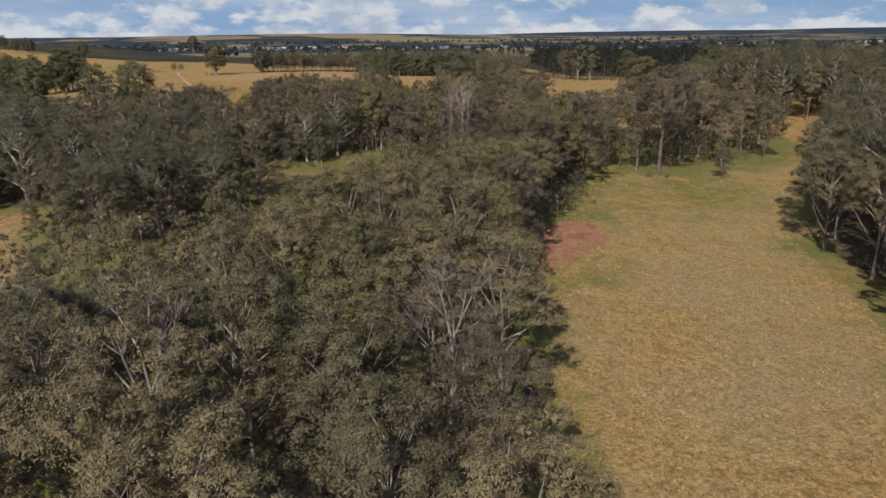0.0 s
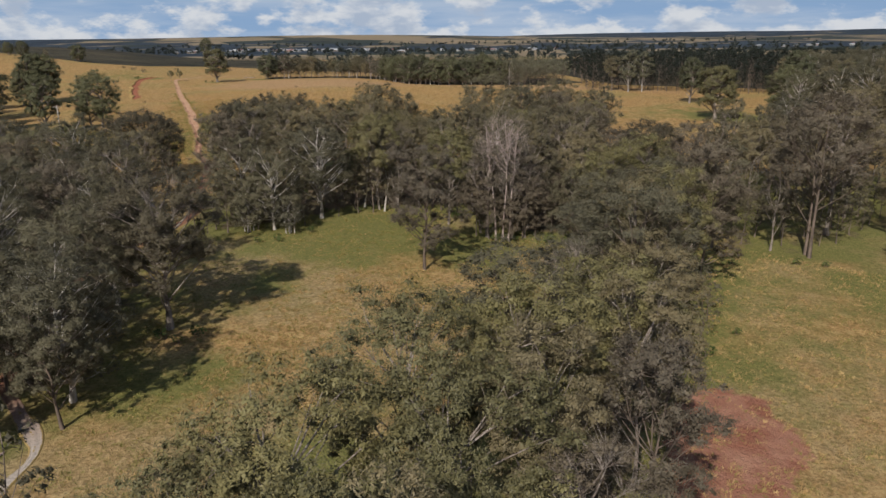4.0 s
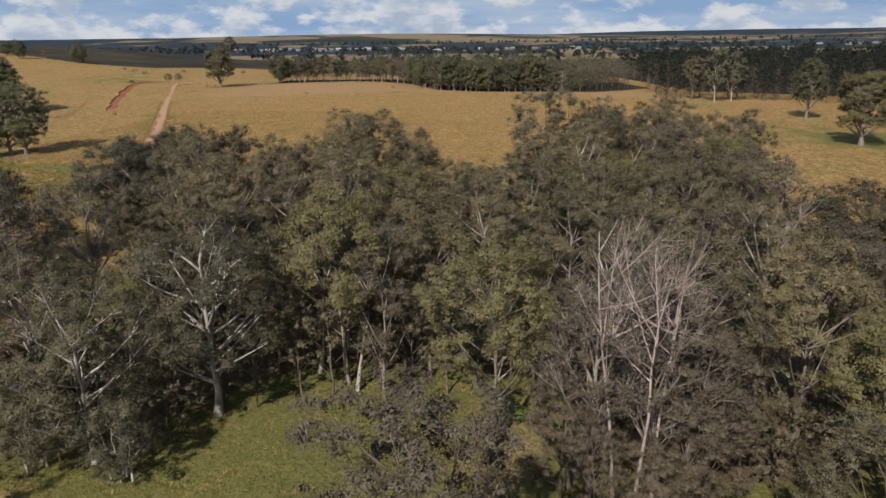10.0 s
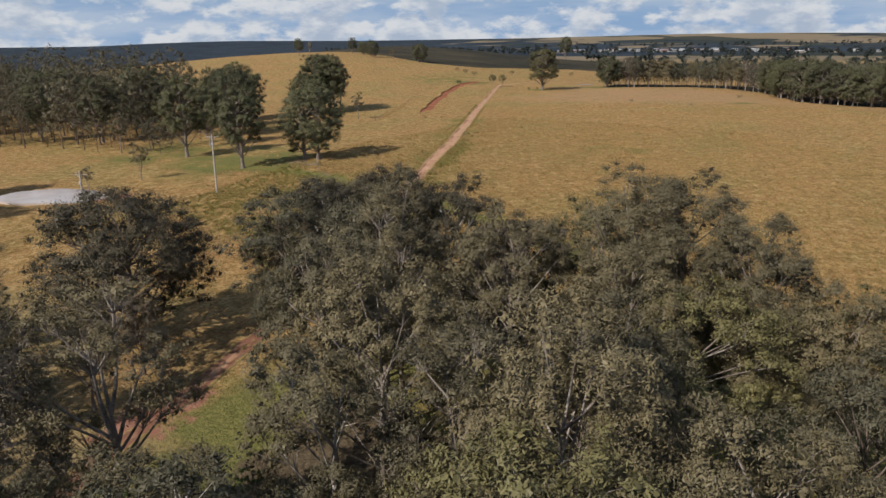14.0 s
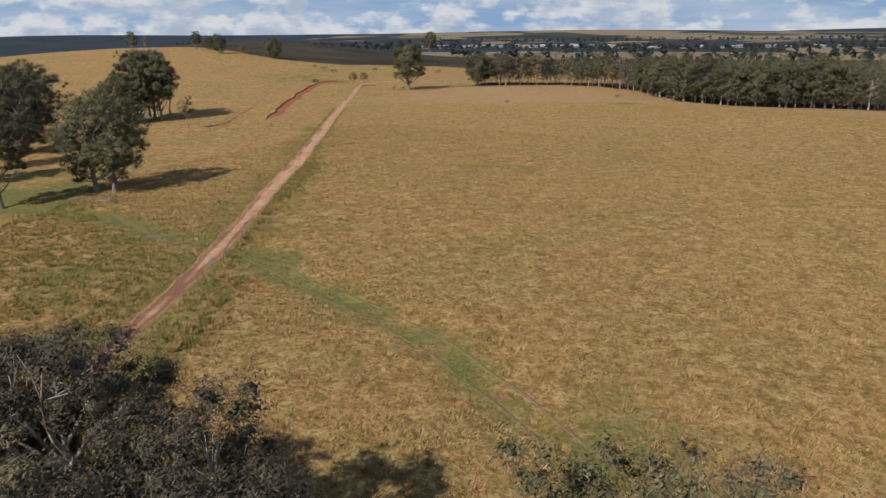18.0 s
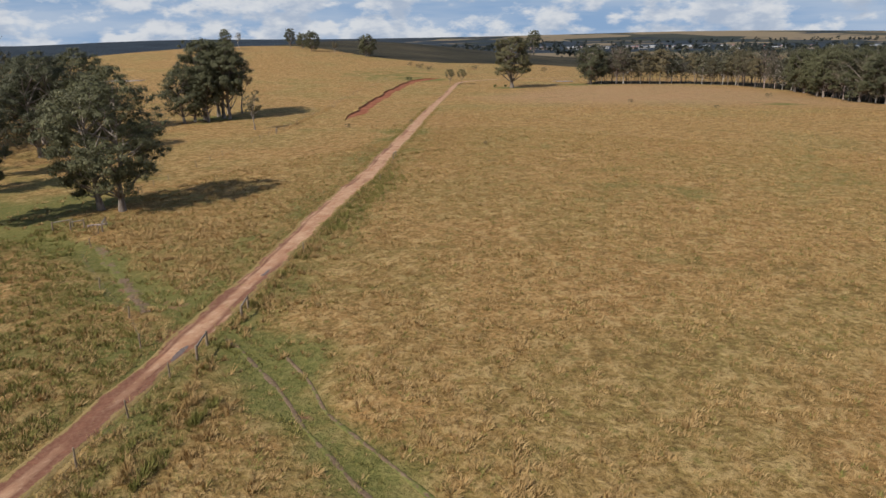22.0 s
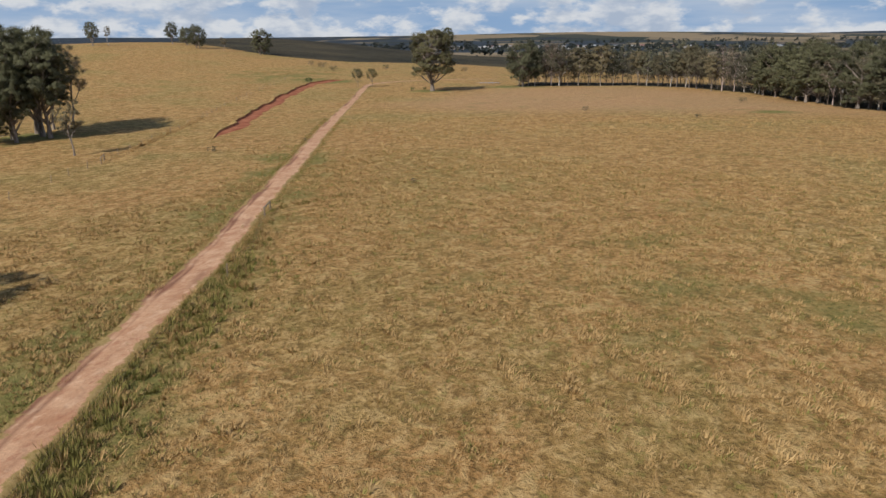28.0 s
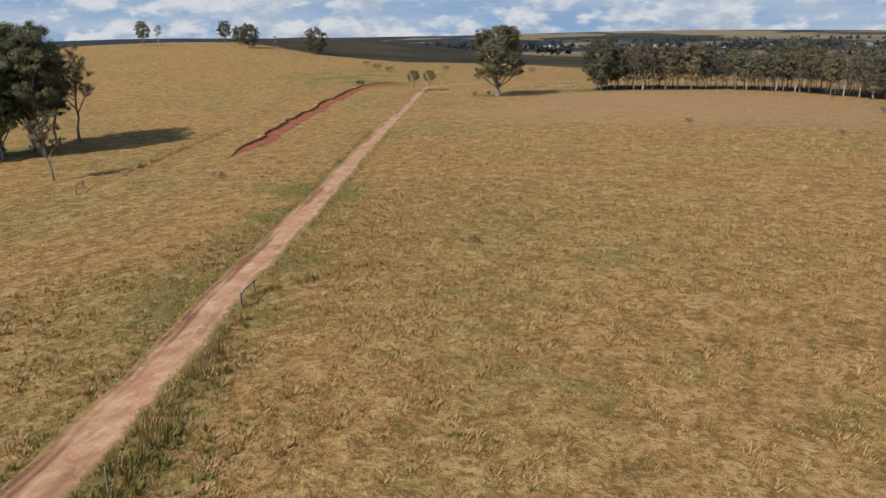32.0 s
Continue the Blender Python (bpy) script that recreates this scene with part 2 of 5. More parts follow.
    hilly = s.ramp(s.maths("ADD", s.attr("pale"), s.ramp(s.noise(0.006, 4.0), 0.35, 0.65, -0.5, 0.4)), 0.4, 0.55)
    col = s.mix(far, col, s.mix(hilly, hazed_forest, paddocks))
    earth = s.mix(s.ramp(mid, 0.35, 0.68), (0.235, 0.095, 0.062), (0.36, 0.19, 0.13))
    bare = s.ramp(s.maths("ADD", soil, s.ramp(s.noise(0.5, 5.0, 0.65), 0.3, 0.7, -0.32, 0.32)), 0.42, 0.62)
    col = s.mix(bare, col, earth)
    col = s.mix(s.ramp(fine, 0.45, 0.7, 0.0, 0.35), col, s.mix(0.5, col, (0.08, 0.055, 0.022)))
    s.colour(col)
    relief = s.maths("ADD", s.maths("ADD", tuft, s.maths("MULTIPLY", clod, 1.6)), s.maths("MULTIPLY", fine, 0.5))
    s.bump(relief, 1.0, 0.2)
    return s.mat


def track_material():
    s = Shade("red_clay_track", 0.9, 0.15)
    rut, edge = s.attr("rut"), s.attr("edge")
    mid = s.noise(0.35, 5.0, 0.65)
    fine = s.noise(4.0, 5.0, 0.65)
    dry = s.mix(s.ramp(mid, 0.35, 0.65), (0.35, 0.183, 0.104), (0.48, 0.298, 0.184))
    wet = s.mix(s.ramp(fine, 0.3, 0.7), (0.140, 0.060, 0.038), (0.225, 0.108, 0.066))
    damp = s.ramp(s.maths("ADD", rut, s.ramp(s.noise(0.09, 4.0), 0.35, 0.65, -0.55, 0.4)), 0.35, 0.9)
    col = s.mix(damp, dry, wet)
    chalk = s.noise(1.3, 6.0, 0.7, (1.0, 0.5, 1.0))
    col = s.mix(s.maths("MULTIPLY", s.ramp(chalk, 0.54, 0.64), s.ramp(damp, 0.0, 1.0, 0.5, 0.12)), col, (0.60, 0.42, 0.285))
    col = s.mix(s.ramp(chalk, 0.46, 0.36, 0.0, 0.6), col, (0.27, 0.115, 0.068))
    col = s.mix(s.attr("sandy"), col, s.mix(s.ramp(fine, 0.35, 0.65), (0.24, 0.20, 0.17), (0.44, 0.40, 0.36)))
    grass = s.mix(s.ramp(fine, 0.3, 0.7), (0.19, 0.13, 0.045), (0.33, 0.24, 0.10))
    over = s.ramp(s.maths("ADD", edge, s.ramp(s.noise(0.55, 6.0, 0.72), 0.3, 0.7, -0.7, 0.7)), 0.45, 0.62)
    col = s.mix(over, col, grass)
    col = s.mix(s.ramp(fine, 0.45, 0.75, 0.0, 0.4), col, (0.2, 0.12, 0.08))
    s.colour(col)
    s.bump(fine, 0.6, 0.08)
    return s.mat


def simple(name, a, b, scale, rough=0.8, spec=0.3, bump=0.2, depth=0.02):
    s = Shade(name, rough, spec)
    v = s.noise(scale, 5.0, 0.6)
    s.colour(s.mix(s.ramp(v, 0.35, 0.65), a, b))
    s.bump(v, bump, depth)
    return s.mat


def varied(name, tones, rough=0.8):
    s = Shade(name, rough, 0.3)
    col = tones[0]
    for k, tone in enumerate(tones[1:]):
        step = (k + 1) / len(tones)
        col = s.mix(s.ramp(s.each(), step - 0.01, step + 0.01), col, tone)
    s.colour(s.mix(s.ramp(s.noise(0.6, 4.0), 0.4, 0.7, 0.0, 0.25), col, (0.2, 0.19, 0.17)))
    return s.mat


def grass_material(name, a, b, c, d):
    s = Shade(name, 0.8, 0.15)
    patch = s.ramp(s.maths("ADD", s.attr("tone"), s.ramp(s.noise(1.1, 5.0, 0.7), 0.3, 0.7, -0.35, 0.35)), 0.0, 1.0)
    wide = s.ramp(s.noise(0.16, 5.0, 0.65), 0.40, 0.62)
    dull, bright = s.mix(s.island(), a, b), s.mix(s.island(), b, c)
    s.colour(s.mix(s.maths("MULTIPLY", wide, 0.4), s.mix(patch, dull, bright), s.mix(patch, d, dull)))
    return s.mat




def rut_material():
    s = Shade("damp_rut_soil", 0.95, 0.1)
    fine = s.noise(3.2, 5.0, 0.7)
    mud = s.mix(s.ramp(fine, 0.35, 0.65), (0.120, 0.078, 0.050), (0.215, 0.150, 0.100))
    lush = s.mix(s.ramp(fine, 0.35, 0.65), (0.088, 0.096, 0.026), (0.185, 0.165, 0.058))
    over = s.ramp(s.maths("ADD", s.attr("edge"), s.ramp(s.noise(0.6, 6.0, 0.74), 0.3, 0.7, -0.75, 0.85)), 0.42, 0.6)
    s.colour(s.mix(over, mud, lush))
    s.bump(fine, 0.8, 0.1)
    return s.mat


GROUND, TRACK, RUT_SOIL = ground_material(), track_material(), rut_material()
STRAW = grass_material("dry_grass", (0.195, 0.110, 0.042), (0.360, 0.228, 0.094), (0.47, 0.330, 0.158), (0.20, 0.165, 0.056))
FRESH = grass_material("green_grass", (0.090, 0.098, 0.022), (0.175, 0.165, 0.045), (0.27, 0.225, 0.075), (0.120, 0.130, 0.030))
CLAY = simple("red_clay", (0.19, 0.058, 0.030), (0.33, 0.130, 0.072), 0.5, 0.95, 0.1, 0.5, 0.15)
POST = simple("weathered_post", (0.17, 0.128, 0.090), (0.29, 0.225, 0.165), 3.0, 0.95, 0.03)
RAIL = simple("weathered_rail", (0.17, 0.14, 0.115), (0.30, 0.26, 0.22), 3.0, 0.9, 0.1)
POLE = simple("pole_timber", (0.30, 0.27, 0.24), (0.44, 0.41, 0.37), 2.0, 0.85, 0.15)
STEEL = simple("galvanised_steel", (0.38, 0.39, 0.40), (0.52, 0.53, 0.54), 5.0, 0.45, 0.5, 0.05)
PORCELAIN = simple("brown_porcelain", (0.12, 0.05, 0.03), (0.16, 0.07, 0.04), 5.0, 0.25, 0.6, 0.02)
ROCK = simple("pale_rock", (0.30, 0.27, 0.245), (0.48, 0.44, 0.40), 1.4, 0.9, 0.2, 0.6, 0.1)
WALLS = varied("house_walls", [(0.34, 0.325, 0.30), (0.25, 0.20, 0.16), (0.42, 0.41, 0.40), (0.20, 0.195, 0.19)])
ROOFS = varied("house_roofs", [(0.30, 0.31, 0.325), (0.13, 0.14, 0.155), (0.42, 0.42, 0.42), (0.22, 0.10, 0.08), (0.21, 0.22, 0.235)], 0.5)
PANE = simple("window_glass", (0.03, 0.035, 0.04), (0.05, 0.055, 0.06), 1.0, 0.08, 0.6, 0.0)


def water_material(name, tone, silt):
    s = Shade(name, 0.09, 0.5)
    s.colour(s.mix(s.ramp(s.noise(0.15, 4.0), 0.35, 0.65), tone, silt))
    s.bump(s.noise(2.2, 3.0), 0.08, 0.05)
    return s.mat


WATER = water_material("muddy_water", (0.40, 0.34, 0.31), (0.50, 0.43, 0.39))
PUDDLE = water_material("puddle_water", (0.12, 0.08, 0.06), (0.16, 0.11, 0.085))

# ---- shaping helpers ----


def mesh_of(name, verts, faces, mats, smooth=False, floats=None):
    """A mesh from arrays; all faces have the same number of corners."""
    verts, faces = np.asarray(verts, np.float32), np.asarray(faces, np.int32)
    me = bpy.data.meshes.new(name)
    count, size = faces.shape
    me.vertices.add(len(verts)), me.loops.add(count * size), me.polygons.add(count)
    me.vertices.foreach_set("co", verts.ravel())
    me.loops.foreach_set("vertex_index", faces.ravel())
    me.polygons.foreach_set("loop_start", np.arange(0, count * size, size, dtype=np.int32))
    me.polygons.foreach_set("use_smooth", np.full(count, smooth))
    for key, values in (floats or {}).items():
        me.attributes.new(key, "FLOAT", "POINT").data.foreach_set("value", np.asarray(values, np.float32))
    for m in mats:
        me.materials.append(m)
    me.update(calc_edges=True)
    me.validate()
    return me


def hang(name, me, parent, label=""):
    ob = new(name, me)
    ob.parent = parent
    return tagged(ob, label)


def part(name, bm, material, parent, label=""):
    me = bpy.data.meshes.new(name)
    bm.to_mesh(me)
    bm.free()
    me.materials.append(material)
    return hang(name, me, parent, label)


def thing(name, m, label, category, group="", kind=""):
    ob = new(name)
    ob.matrix_basis = m
    return tagged(ob, label, category, group, kind)


def tube(points, radii, sides=6, cap=True):
    """Corners and quads of a bent, tapering tube."""
    points = [Vector(p) for p in points]
    vs, fs = [], []
    for i, p in enumerate(points):
        way = (points[min(i + 1, len(points) - 1)] - points[max(i - 1, 0)]).normalized()
        a = way.cross(Vector((0.31, 0.92, 0.23))).normalized()
        b = way.cross(a)
        for k in range(sides):
            q = 2 * math.pi * k / sides
            vs.append(p + radii[i] * (math.cos(q) * a + math.sin(q) * b))
    for i in range(len(points) - 1):
        for k in range(sides):
            n = (k + 1) % sides
            fs.append((i * sides + k, i * sides + n, (i + 1) * sides + n, (i + 1) * sides + k))
    return vs, fs


def joined(pieces):
    vs, fs = [], []
    for v, f in pieces:
        base = len(vs)
        vs += v
        fs += [tuple(i + base for i in q) for q in f]
    return vs, fs


def box_bm(x, y, z, bevel=0.0, at=(0, 0, 0)):
    bm = bmesh.new()
    bmesh.ops.create_cube(bm, size=1, matrix=Matrix.Translation(at) @ Matrix.Diagonal((x, y, z, 1)))
    if bevel:
        bmesh.ops.bevel(bm, geom=bm.edges[:], offset=bevel, segments=1, affect="EDGES")
    return bm


def tube_bm(points, radii, sides=8):
    vs, fs = tube(points, radii, sides)
    bm = bmesh.new()
    made = [bm.verts.new(v) for v in vs]
    for f in fs:
        bm.faces.new([made[i] for i in f])
    bm.faces.new(list(reversed(made[:sides])))
    bm.faces.new(made[-sides:])
    return bm


# ---- the lie of the land ----
SWELL = [
    -0.60, -1.98, -2.04, -1.08,
    -0.63, -0.21, 1.25, -3.13,
    -0.51, -0.64, 3.05, -3.81,
    0.81, -0.91, 2.53, -0.48,
    0.08, 0.64, 1.98, 0.39,
    0.13, 0.82, 0.95, 0.17,
    0.64, 0.06, 0.16, 0.31,
]
DATUM = -0.29


def rise(x, y):
    """Height of the ground, for arrays."""
    x, y = np.asarray(x, float), np.asarray(y, float)
    z = np.full(np.broadcast(x, y).shape, DATUM)
    for k, amount in enumerate(SWELL):
        cx, cy = (-240, -120, 0, 120)[k % 4], 105 * (k // 4)
        z = z + amount * np.exp(-((x - cx) ** 2 + (y - cy) ** 2) / (2 * 105.0 ** 2))

    def hill(cx, cy, sx, sy, top):
        return top * np.exp(-((x - cx) / sx) ** 2 - ((y - cy) / sy) ** 2)

    z = z + hill(-440, 650, 190, 200, 21) + hill(-520, 900, 190, 130, 20)
    away = np.hypot(x + 50, y - 300)
    far = np.clip((away - 1500) / 2600, 0, 1)
    z = z + 26 * far * far * (3 - 2 * far)
    z = z + far * (6 * np.sin(x / 310 + 1.3) * np.cos(y / 270) + 5 * np.sin((x + y) / 450 + 2.0))
    z = z + hill(-650, 3100, 800, 420, 22) + hill(2300, 3900, 700, 300, 16) + hill(-2600, 3000, 1500, 500, 14)
    return z


def land(x, y):
    """The ground with its small swells and the dip of the gully."""
    z = rise(x, y)
    track_off = off_line(x, y, TRACK_LINE)[0]
    near = np.hypot(np.asarray(x) + 50, np.asarray(y) - 300) < 420
    z = z + 0.05 * lumps(x, y, 4.3, 1) * np.clip((track_off - 3) / 4, 0, 1) * near
    return z - 0.45 * np.exp(-(off_line(x, y, GULLY)[0] / 3.0) ** 2) * np.clip((track_off - 2) / 5, 0, 1)


def high(x, y):
    return float(land(x, y))


def inside(x, y, ring):
    """Which of the points lie inside a ring of corners."""
    hit = np.zeros(np.shape(x), bool)
    for (x0, y0), (x1, y1) in zip(ring, ring[1:] + ring[:1]):
        cut = (y0 > y) != (y1 > y)
        hit ^= cut & (x < (x1 - x0) * (y - y0) / ((y1 - y0) or 1e-9) + x0)
    return hit


def off_line(x, y, line):
    """Distance from a bent line, and how far along it."""
    best, along, run = np.full(np.shape(x), 1e9), np.zeros(np.shape(x)), 0.0
    for (x0, y0), (x1, y1) in zip(line, line[1:]):
        dx, dy = x1 - x0, y1 - y0
        size = math.hypot(dx, dy)
        u = np.clip(((x - x0) * dx + (y - y0) * dy) / size ** 2, 0, 1)
        d = np.hypot(x - x0 - u * dx, y - y0 - u * dy)
        along = np.where(d < best, run + u * size, along)
        best, run = np.minimum(d, best), run + size
    return best, along


TRACK_LINE = [(-38, 84), (-37.8, 97), (-37, 105), (-37.5, 111), (-46, 121), (-52, 135), (-53.5, 152), (-50, 180), (-54.2, 195), (-56.5, 205), (-63, 226), (-71, 242), (-77.3, 260), (-84, 278),
              (-91, 295), (-95.8, 306), (-102, 321), (-105.8, 331), (-110.2, 342), (-115, 352), (-121, 366), (-128.2, 383), (-141.2, 412), (-155, 444), (-172, 485), (-189, 526), (-194, 545), (-185, 572), (-160, 600)]
GULLY = [(-150, 285), (-128, 290), (-112, 288), (-97, 281), (-87, 280), (-78, 276), (-70, 271), (-61, 266), (-54, 263), (-47, 259), (-41, 254), (-35, 249), (-25, 241), (-10, 236)]
WOOD_NEAR = [(4, 16), (6, 46), (6, 63), (8, 76), (10, 92), (13, 106), (18, 119), (27, 138), (33, 158), (31, 176), (17, 172), (16, 156), (14, 146), (11, 131),
             (4, 116), (-4, 102), (-9, 90), (-14, 80), (-24, 74), (-30, 62), (-28, 16)]
WOOD_MID = [(-44, 171), (-31, 175), (-22, 185), (-14, 186), (0, 188), (5, 172), (16, 172), (31, 176), (34, 190), (27, 205), (34, 242), (21, 264), (5, 244), (-3, 211),
            (-11, 208), (-19, 224), (-30, 225), (-36, 212), (-44, 216), (-48, 210), (-46, 196), (-43, 184)]
WOOD_LEFT = [(-43, 114), (-39, 122), (-41, 140), (-46, 156), (-56, 166), (-64, 182), (-80, 196), (-112, 190), (-135, 160), (-126, 112), (-92, 104), (-88, 132), (-72, 130), (-62, 108), (-52, 96)]
WOOD_RIGHT = [(48, 40), (52, 66), (61, 84), (59, 104), (68, 126), (80, 148), (97, 176), (146, 262), (205, 250), (200, 40)]
WOOD_BACK = [(37, 168), (48, 163), (74, 178), (86, 186), (104, 222), (84, 226), (60, 222), (46, 238), (38, 234), (36, 205)]
RED_PATCH = [(9, 88), (16, 98), (24, 107), (28, 114), (27, 122), (22, 124), (16, 117), (14, 104)]


def axis(low, high_, step, reach):
    """Grid lines: even inside, ever wider outside."""
    mid = list(np.arange(low, high_ + step, step))
    left, right, s = [low], [mid[-1]], step
    while left[-1] > -reach or right[-1] < reach:
        s *= 1.14
        left.append(left[-1] - s), right.append(right[-1] + s)
    return np.array([v for v in reversed(left[1:]) if v > -reach - 300] + mid + [v for v in right[1:] if v < reach + 300])


def lumps(x, y, scale, seed):
    """Smooth random relief from -1 to 1, with one lump about every scale metres."""
    u, v = x / scale, y / scale
    i, j = np.floor(u).astype(np.int64), np.floor(v).astype(np.int64)
    f, g = u - i, v - j
    f, g = f * f * (3 - 2 * f), g * g * (3 - 2 * g)

    def at(a, b):
        q = (a * 374761393 + b * 668265263 + seed * 974634777) & 0xFFFFFFFF
        q = ((q ^ (q >> 13)) * 1274126177) & 0xFFFFFFFF
        return ((q ^ (q >> 16)) & 0xFFFF) / 32767.5 - 1

    return (at(i, j) * (1 - f) + at(i + 1, j) * f) * (1 - g) + (at(i, j + 1) * (1 - f) + at(i + 1, j + 1) * f) * g


def ground():
    gx, gy = axis(-260, 150, 1.5, 4700), axis(-20, 640, 1.5, 4700)
    X, Y = (a.ravel() for a in np.meshgrid(gx, gy))
    away = np.hypot(X + 50, Y - 300)
    track_off, track_on = off_line(X, Y, TRACK_LINE)
    Z = land(X, Y) - 0.10 * np.clip(1 - track_off / 2.2, 0, 1)
    gully = off_line(X, Y, GULLY)[0]
    green = np.where(X < -70, 0.92, 0.6) * np.exp(-(np.maximum(gully - 0.8, 0) / 2.0) ** 2)
    litter = np.zeros(len(X))
    for ring, amount in ((WOOD_NEAR, 0.75), (WOOD_MID, 0.85), (WOOD_LEFT, 0.6), (WOOD_RIGHT, 0.6), (WOOD_BACK, 0.7)):
        rim = off_line(X, Y, ring + ring[:1])[0]
        green = np.maximum(green, amount * np.where(inside(X, Y, ring), 1.0, np.exp(-(rim / 7.5) ** 2)))
        litter = np.maximum(litter, (0.8 if ring is not WOOD_BACK else 0.3) * inside(X, Y, ring) * np.clip(rim / 4, 0, 1))
    for cx, cy, r, amount in ((-140, 296, 22, 0.8), (-175, 300, 24, 0.6), (-203, 397, 9, 0.9), (-162, 524, 7, 0.9), (-20, 170, 17, 0.98), (-2, 165, 12, 0.98), (-10, 178, 11, 0.95), (-30, 166, 8, 0.9), (5, 160, 14, 0.5), (-27, 122, 9, 0.65), (-30, 146, 9, 0.6), (3, 143, 10, 0.65), (-12, 110, 9, 0.6), (54, 150, 20, 0.8), (27, 130, 11, 0.8), (40, 128, 16, 0.42), (24, 96, 8, 0.4), (95, 330, 24, 0.8),
                              (-215, 545, 10, 0.8), (-140, 556, 9, 0.8), (-104, 270, 12, 0.35), (-240, 560, 26, 0.5), (-62, 60, 30, 0.5), (-77, 275, 6, 0.95), (-84, 272, 5, 0.9), (-98, 266, 16, 0.42), (-86, 256, 10, 0.4), (-100, 283, 7, 0.8), (-54, 472, 5, 0.95), (-66, 338, 16, 0.3), (-48, 352, 20, 0.28), (-86, 354, 10, 0.26)):
        green = np.maximum(green, amount * np.exp(-((X - cx) ** 2 + (Y - cy) ** 2) / r ** 2))
    green = np.maximum(green, 0.34 * np.exp(-(gully / 11) ** 2) * (X > -130))
    green = np.maximum(green, 0.44 * np.exp(-(np.maximum(track_off - 5.0, 0) / 2.5) ** 2) * (track_on > 150) * (track_on < 330))
    rim = off_line(X, Y, RED_PATCH + RED_PATCH[:1])[0]
    soil = np.where(inside(X, Y, RED_PATCH), np.clip(0.5 + rim / 3, 0, 1), np.clip(0.5 - rim / 3, 0, 1))
    soil = np.maximum(soil, 0.8 * np.exp(-(((X + 56) / 4) ** 2 + ((Y - 200) / 6) ** 2)))
    soil = np.maximum(soil, 0.75 * np.exp(-(((X + 84) / 2.5) ** 2 + ((Y - 276) / 3) ** 2)))
    soil = np.maximum(soil, 0.45 * np.exp(-(gully / 0.9) ** 2) * (X > -70) * (X < -12))
    soil = np.maximum(soil, 0.55 * np.exp(-(gully / 0.9) ** 2) * (X > -104) * (X < -88))
    soil = np.maximum(soil, 0.9 * np.exp(-(((X + 138.5) / 5) ** 2 + ((Y - 253.5) / 5) ** 2)))
    ring = [(-165, 470), (-130, 452), (-89, 457), (-42, 460), (20, 436), (110, 410), (120, 440), (60, 480), (-20, 480), (-60, 550), (-100, 585), (-150, 560)]
    rim = off_line(X, Y, ring + ring[:1])[0]
    dusty = np.where(inside(X, Y, ring), np.clip(rim / 22, 0, 1), 0.0)
    # cloud shade on the far hills and woods, put into the ground colour
    painted_shade = np.clip((np.hypot((X + 500) / 1.6, Y - 900) < 150) * 1.0, 0, 1)
    painted_shade = np.maximum(painted_shade, np.clip((Y - 640 + 0.28 * X) / 50, 0, 1) * (X > -420) * (Y < 1000))
    painted_shade = np.maximum(painted_shade, 1.0 * inside(X, Y, [(-900, 760), (-430, 700), (-345, 655), (-300, 640), (-262, 650), (-235, 700), (-200, 760), (-240, 1050), (-900, 1100)]))
    painted_shade = np.maximum(painted_shade, 0.85 * inside(X, Y, [(85, 480), (250, 440), (420, 300), (900, 500), (900, 1100), (200, 1000), (70, 640)]))
    # ground under the shelter belt painted dark for the shade of its trees
    painted_shade = np.maximum(painted_shade, 0.9 * inside(X, Y, [(-141, 557), (-99, 579), (-78, 573), (-54, 540), (-36, 486), (-16, 471), (40, 468), (70, 500), (62, 560), (10, 570), (-50, 590), (-90, 604), (-141, 585)]))
    field = np.clip((away - 720) / 160, 0, 1) * (1 - painted_shade * (Y < 1080))
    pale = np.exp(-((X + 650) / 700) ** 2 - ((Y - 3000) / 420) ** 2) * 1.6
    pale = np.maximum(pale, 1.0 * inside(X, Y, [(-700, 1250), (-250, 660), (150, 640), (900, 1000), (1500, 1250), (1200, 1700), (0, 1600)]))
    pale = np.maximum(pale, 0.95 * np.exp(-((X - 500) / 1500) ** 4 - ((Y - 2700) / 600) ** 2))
    nx, ny = len(gx), len(gy)
    i = np.arange(nx * ny).reshape(ny, nx)
    quads = np.stack([i[:-1, :-1], i[:-1, 1:], i[1:, 1:], i[1:, :-1]], -1).reshape(-1, 4)
    ob = new("ground", mesh_of("ground", np.stack([X, Y, Z], 1), quads, [GROUND], True, {"green": green, "dusty": dusty, "litter": litter, "bleach": np.clip((222 - Y) / 30, 0, 1), "soil": soil, "painted_shade": painted_shade, "field": field, "pale": pale}))
    return tagged(ob, "rolling dry golden grass paddocks with green patches and bare red soil", "ground", kind="structure")


ground()


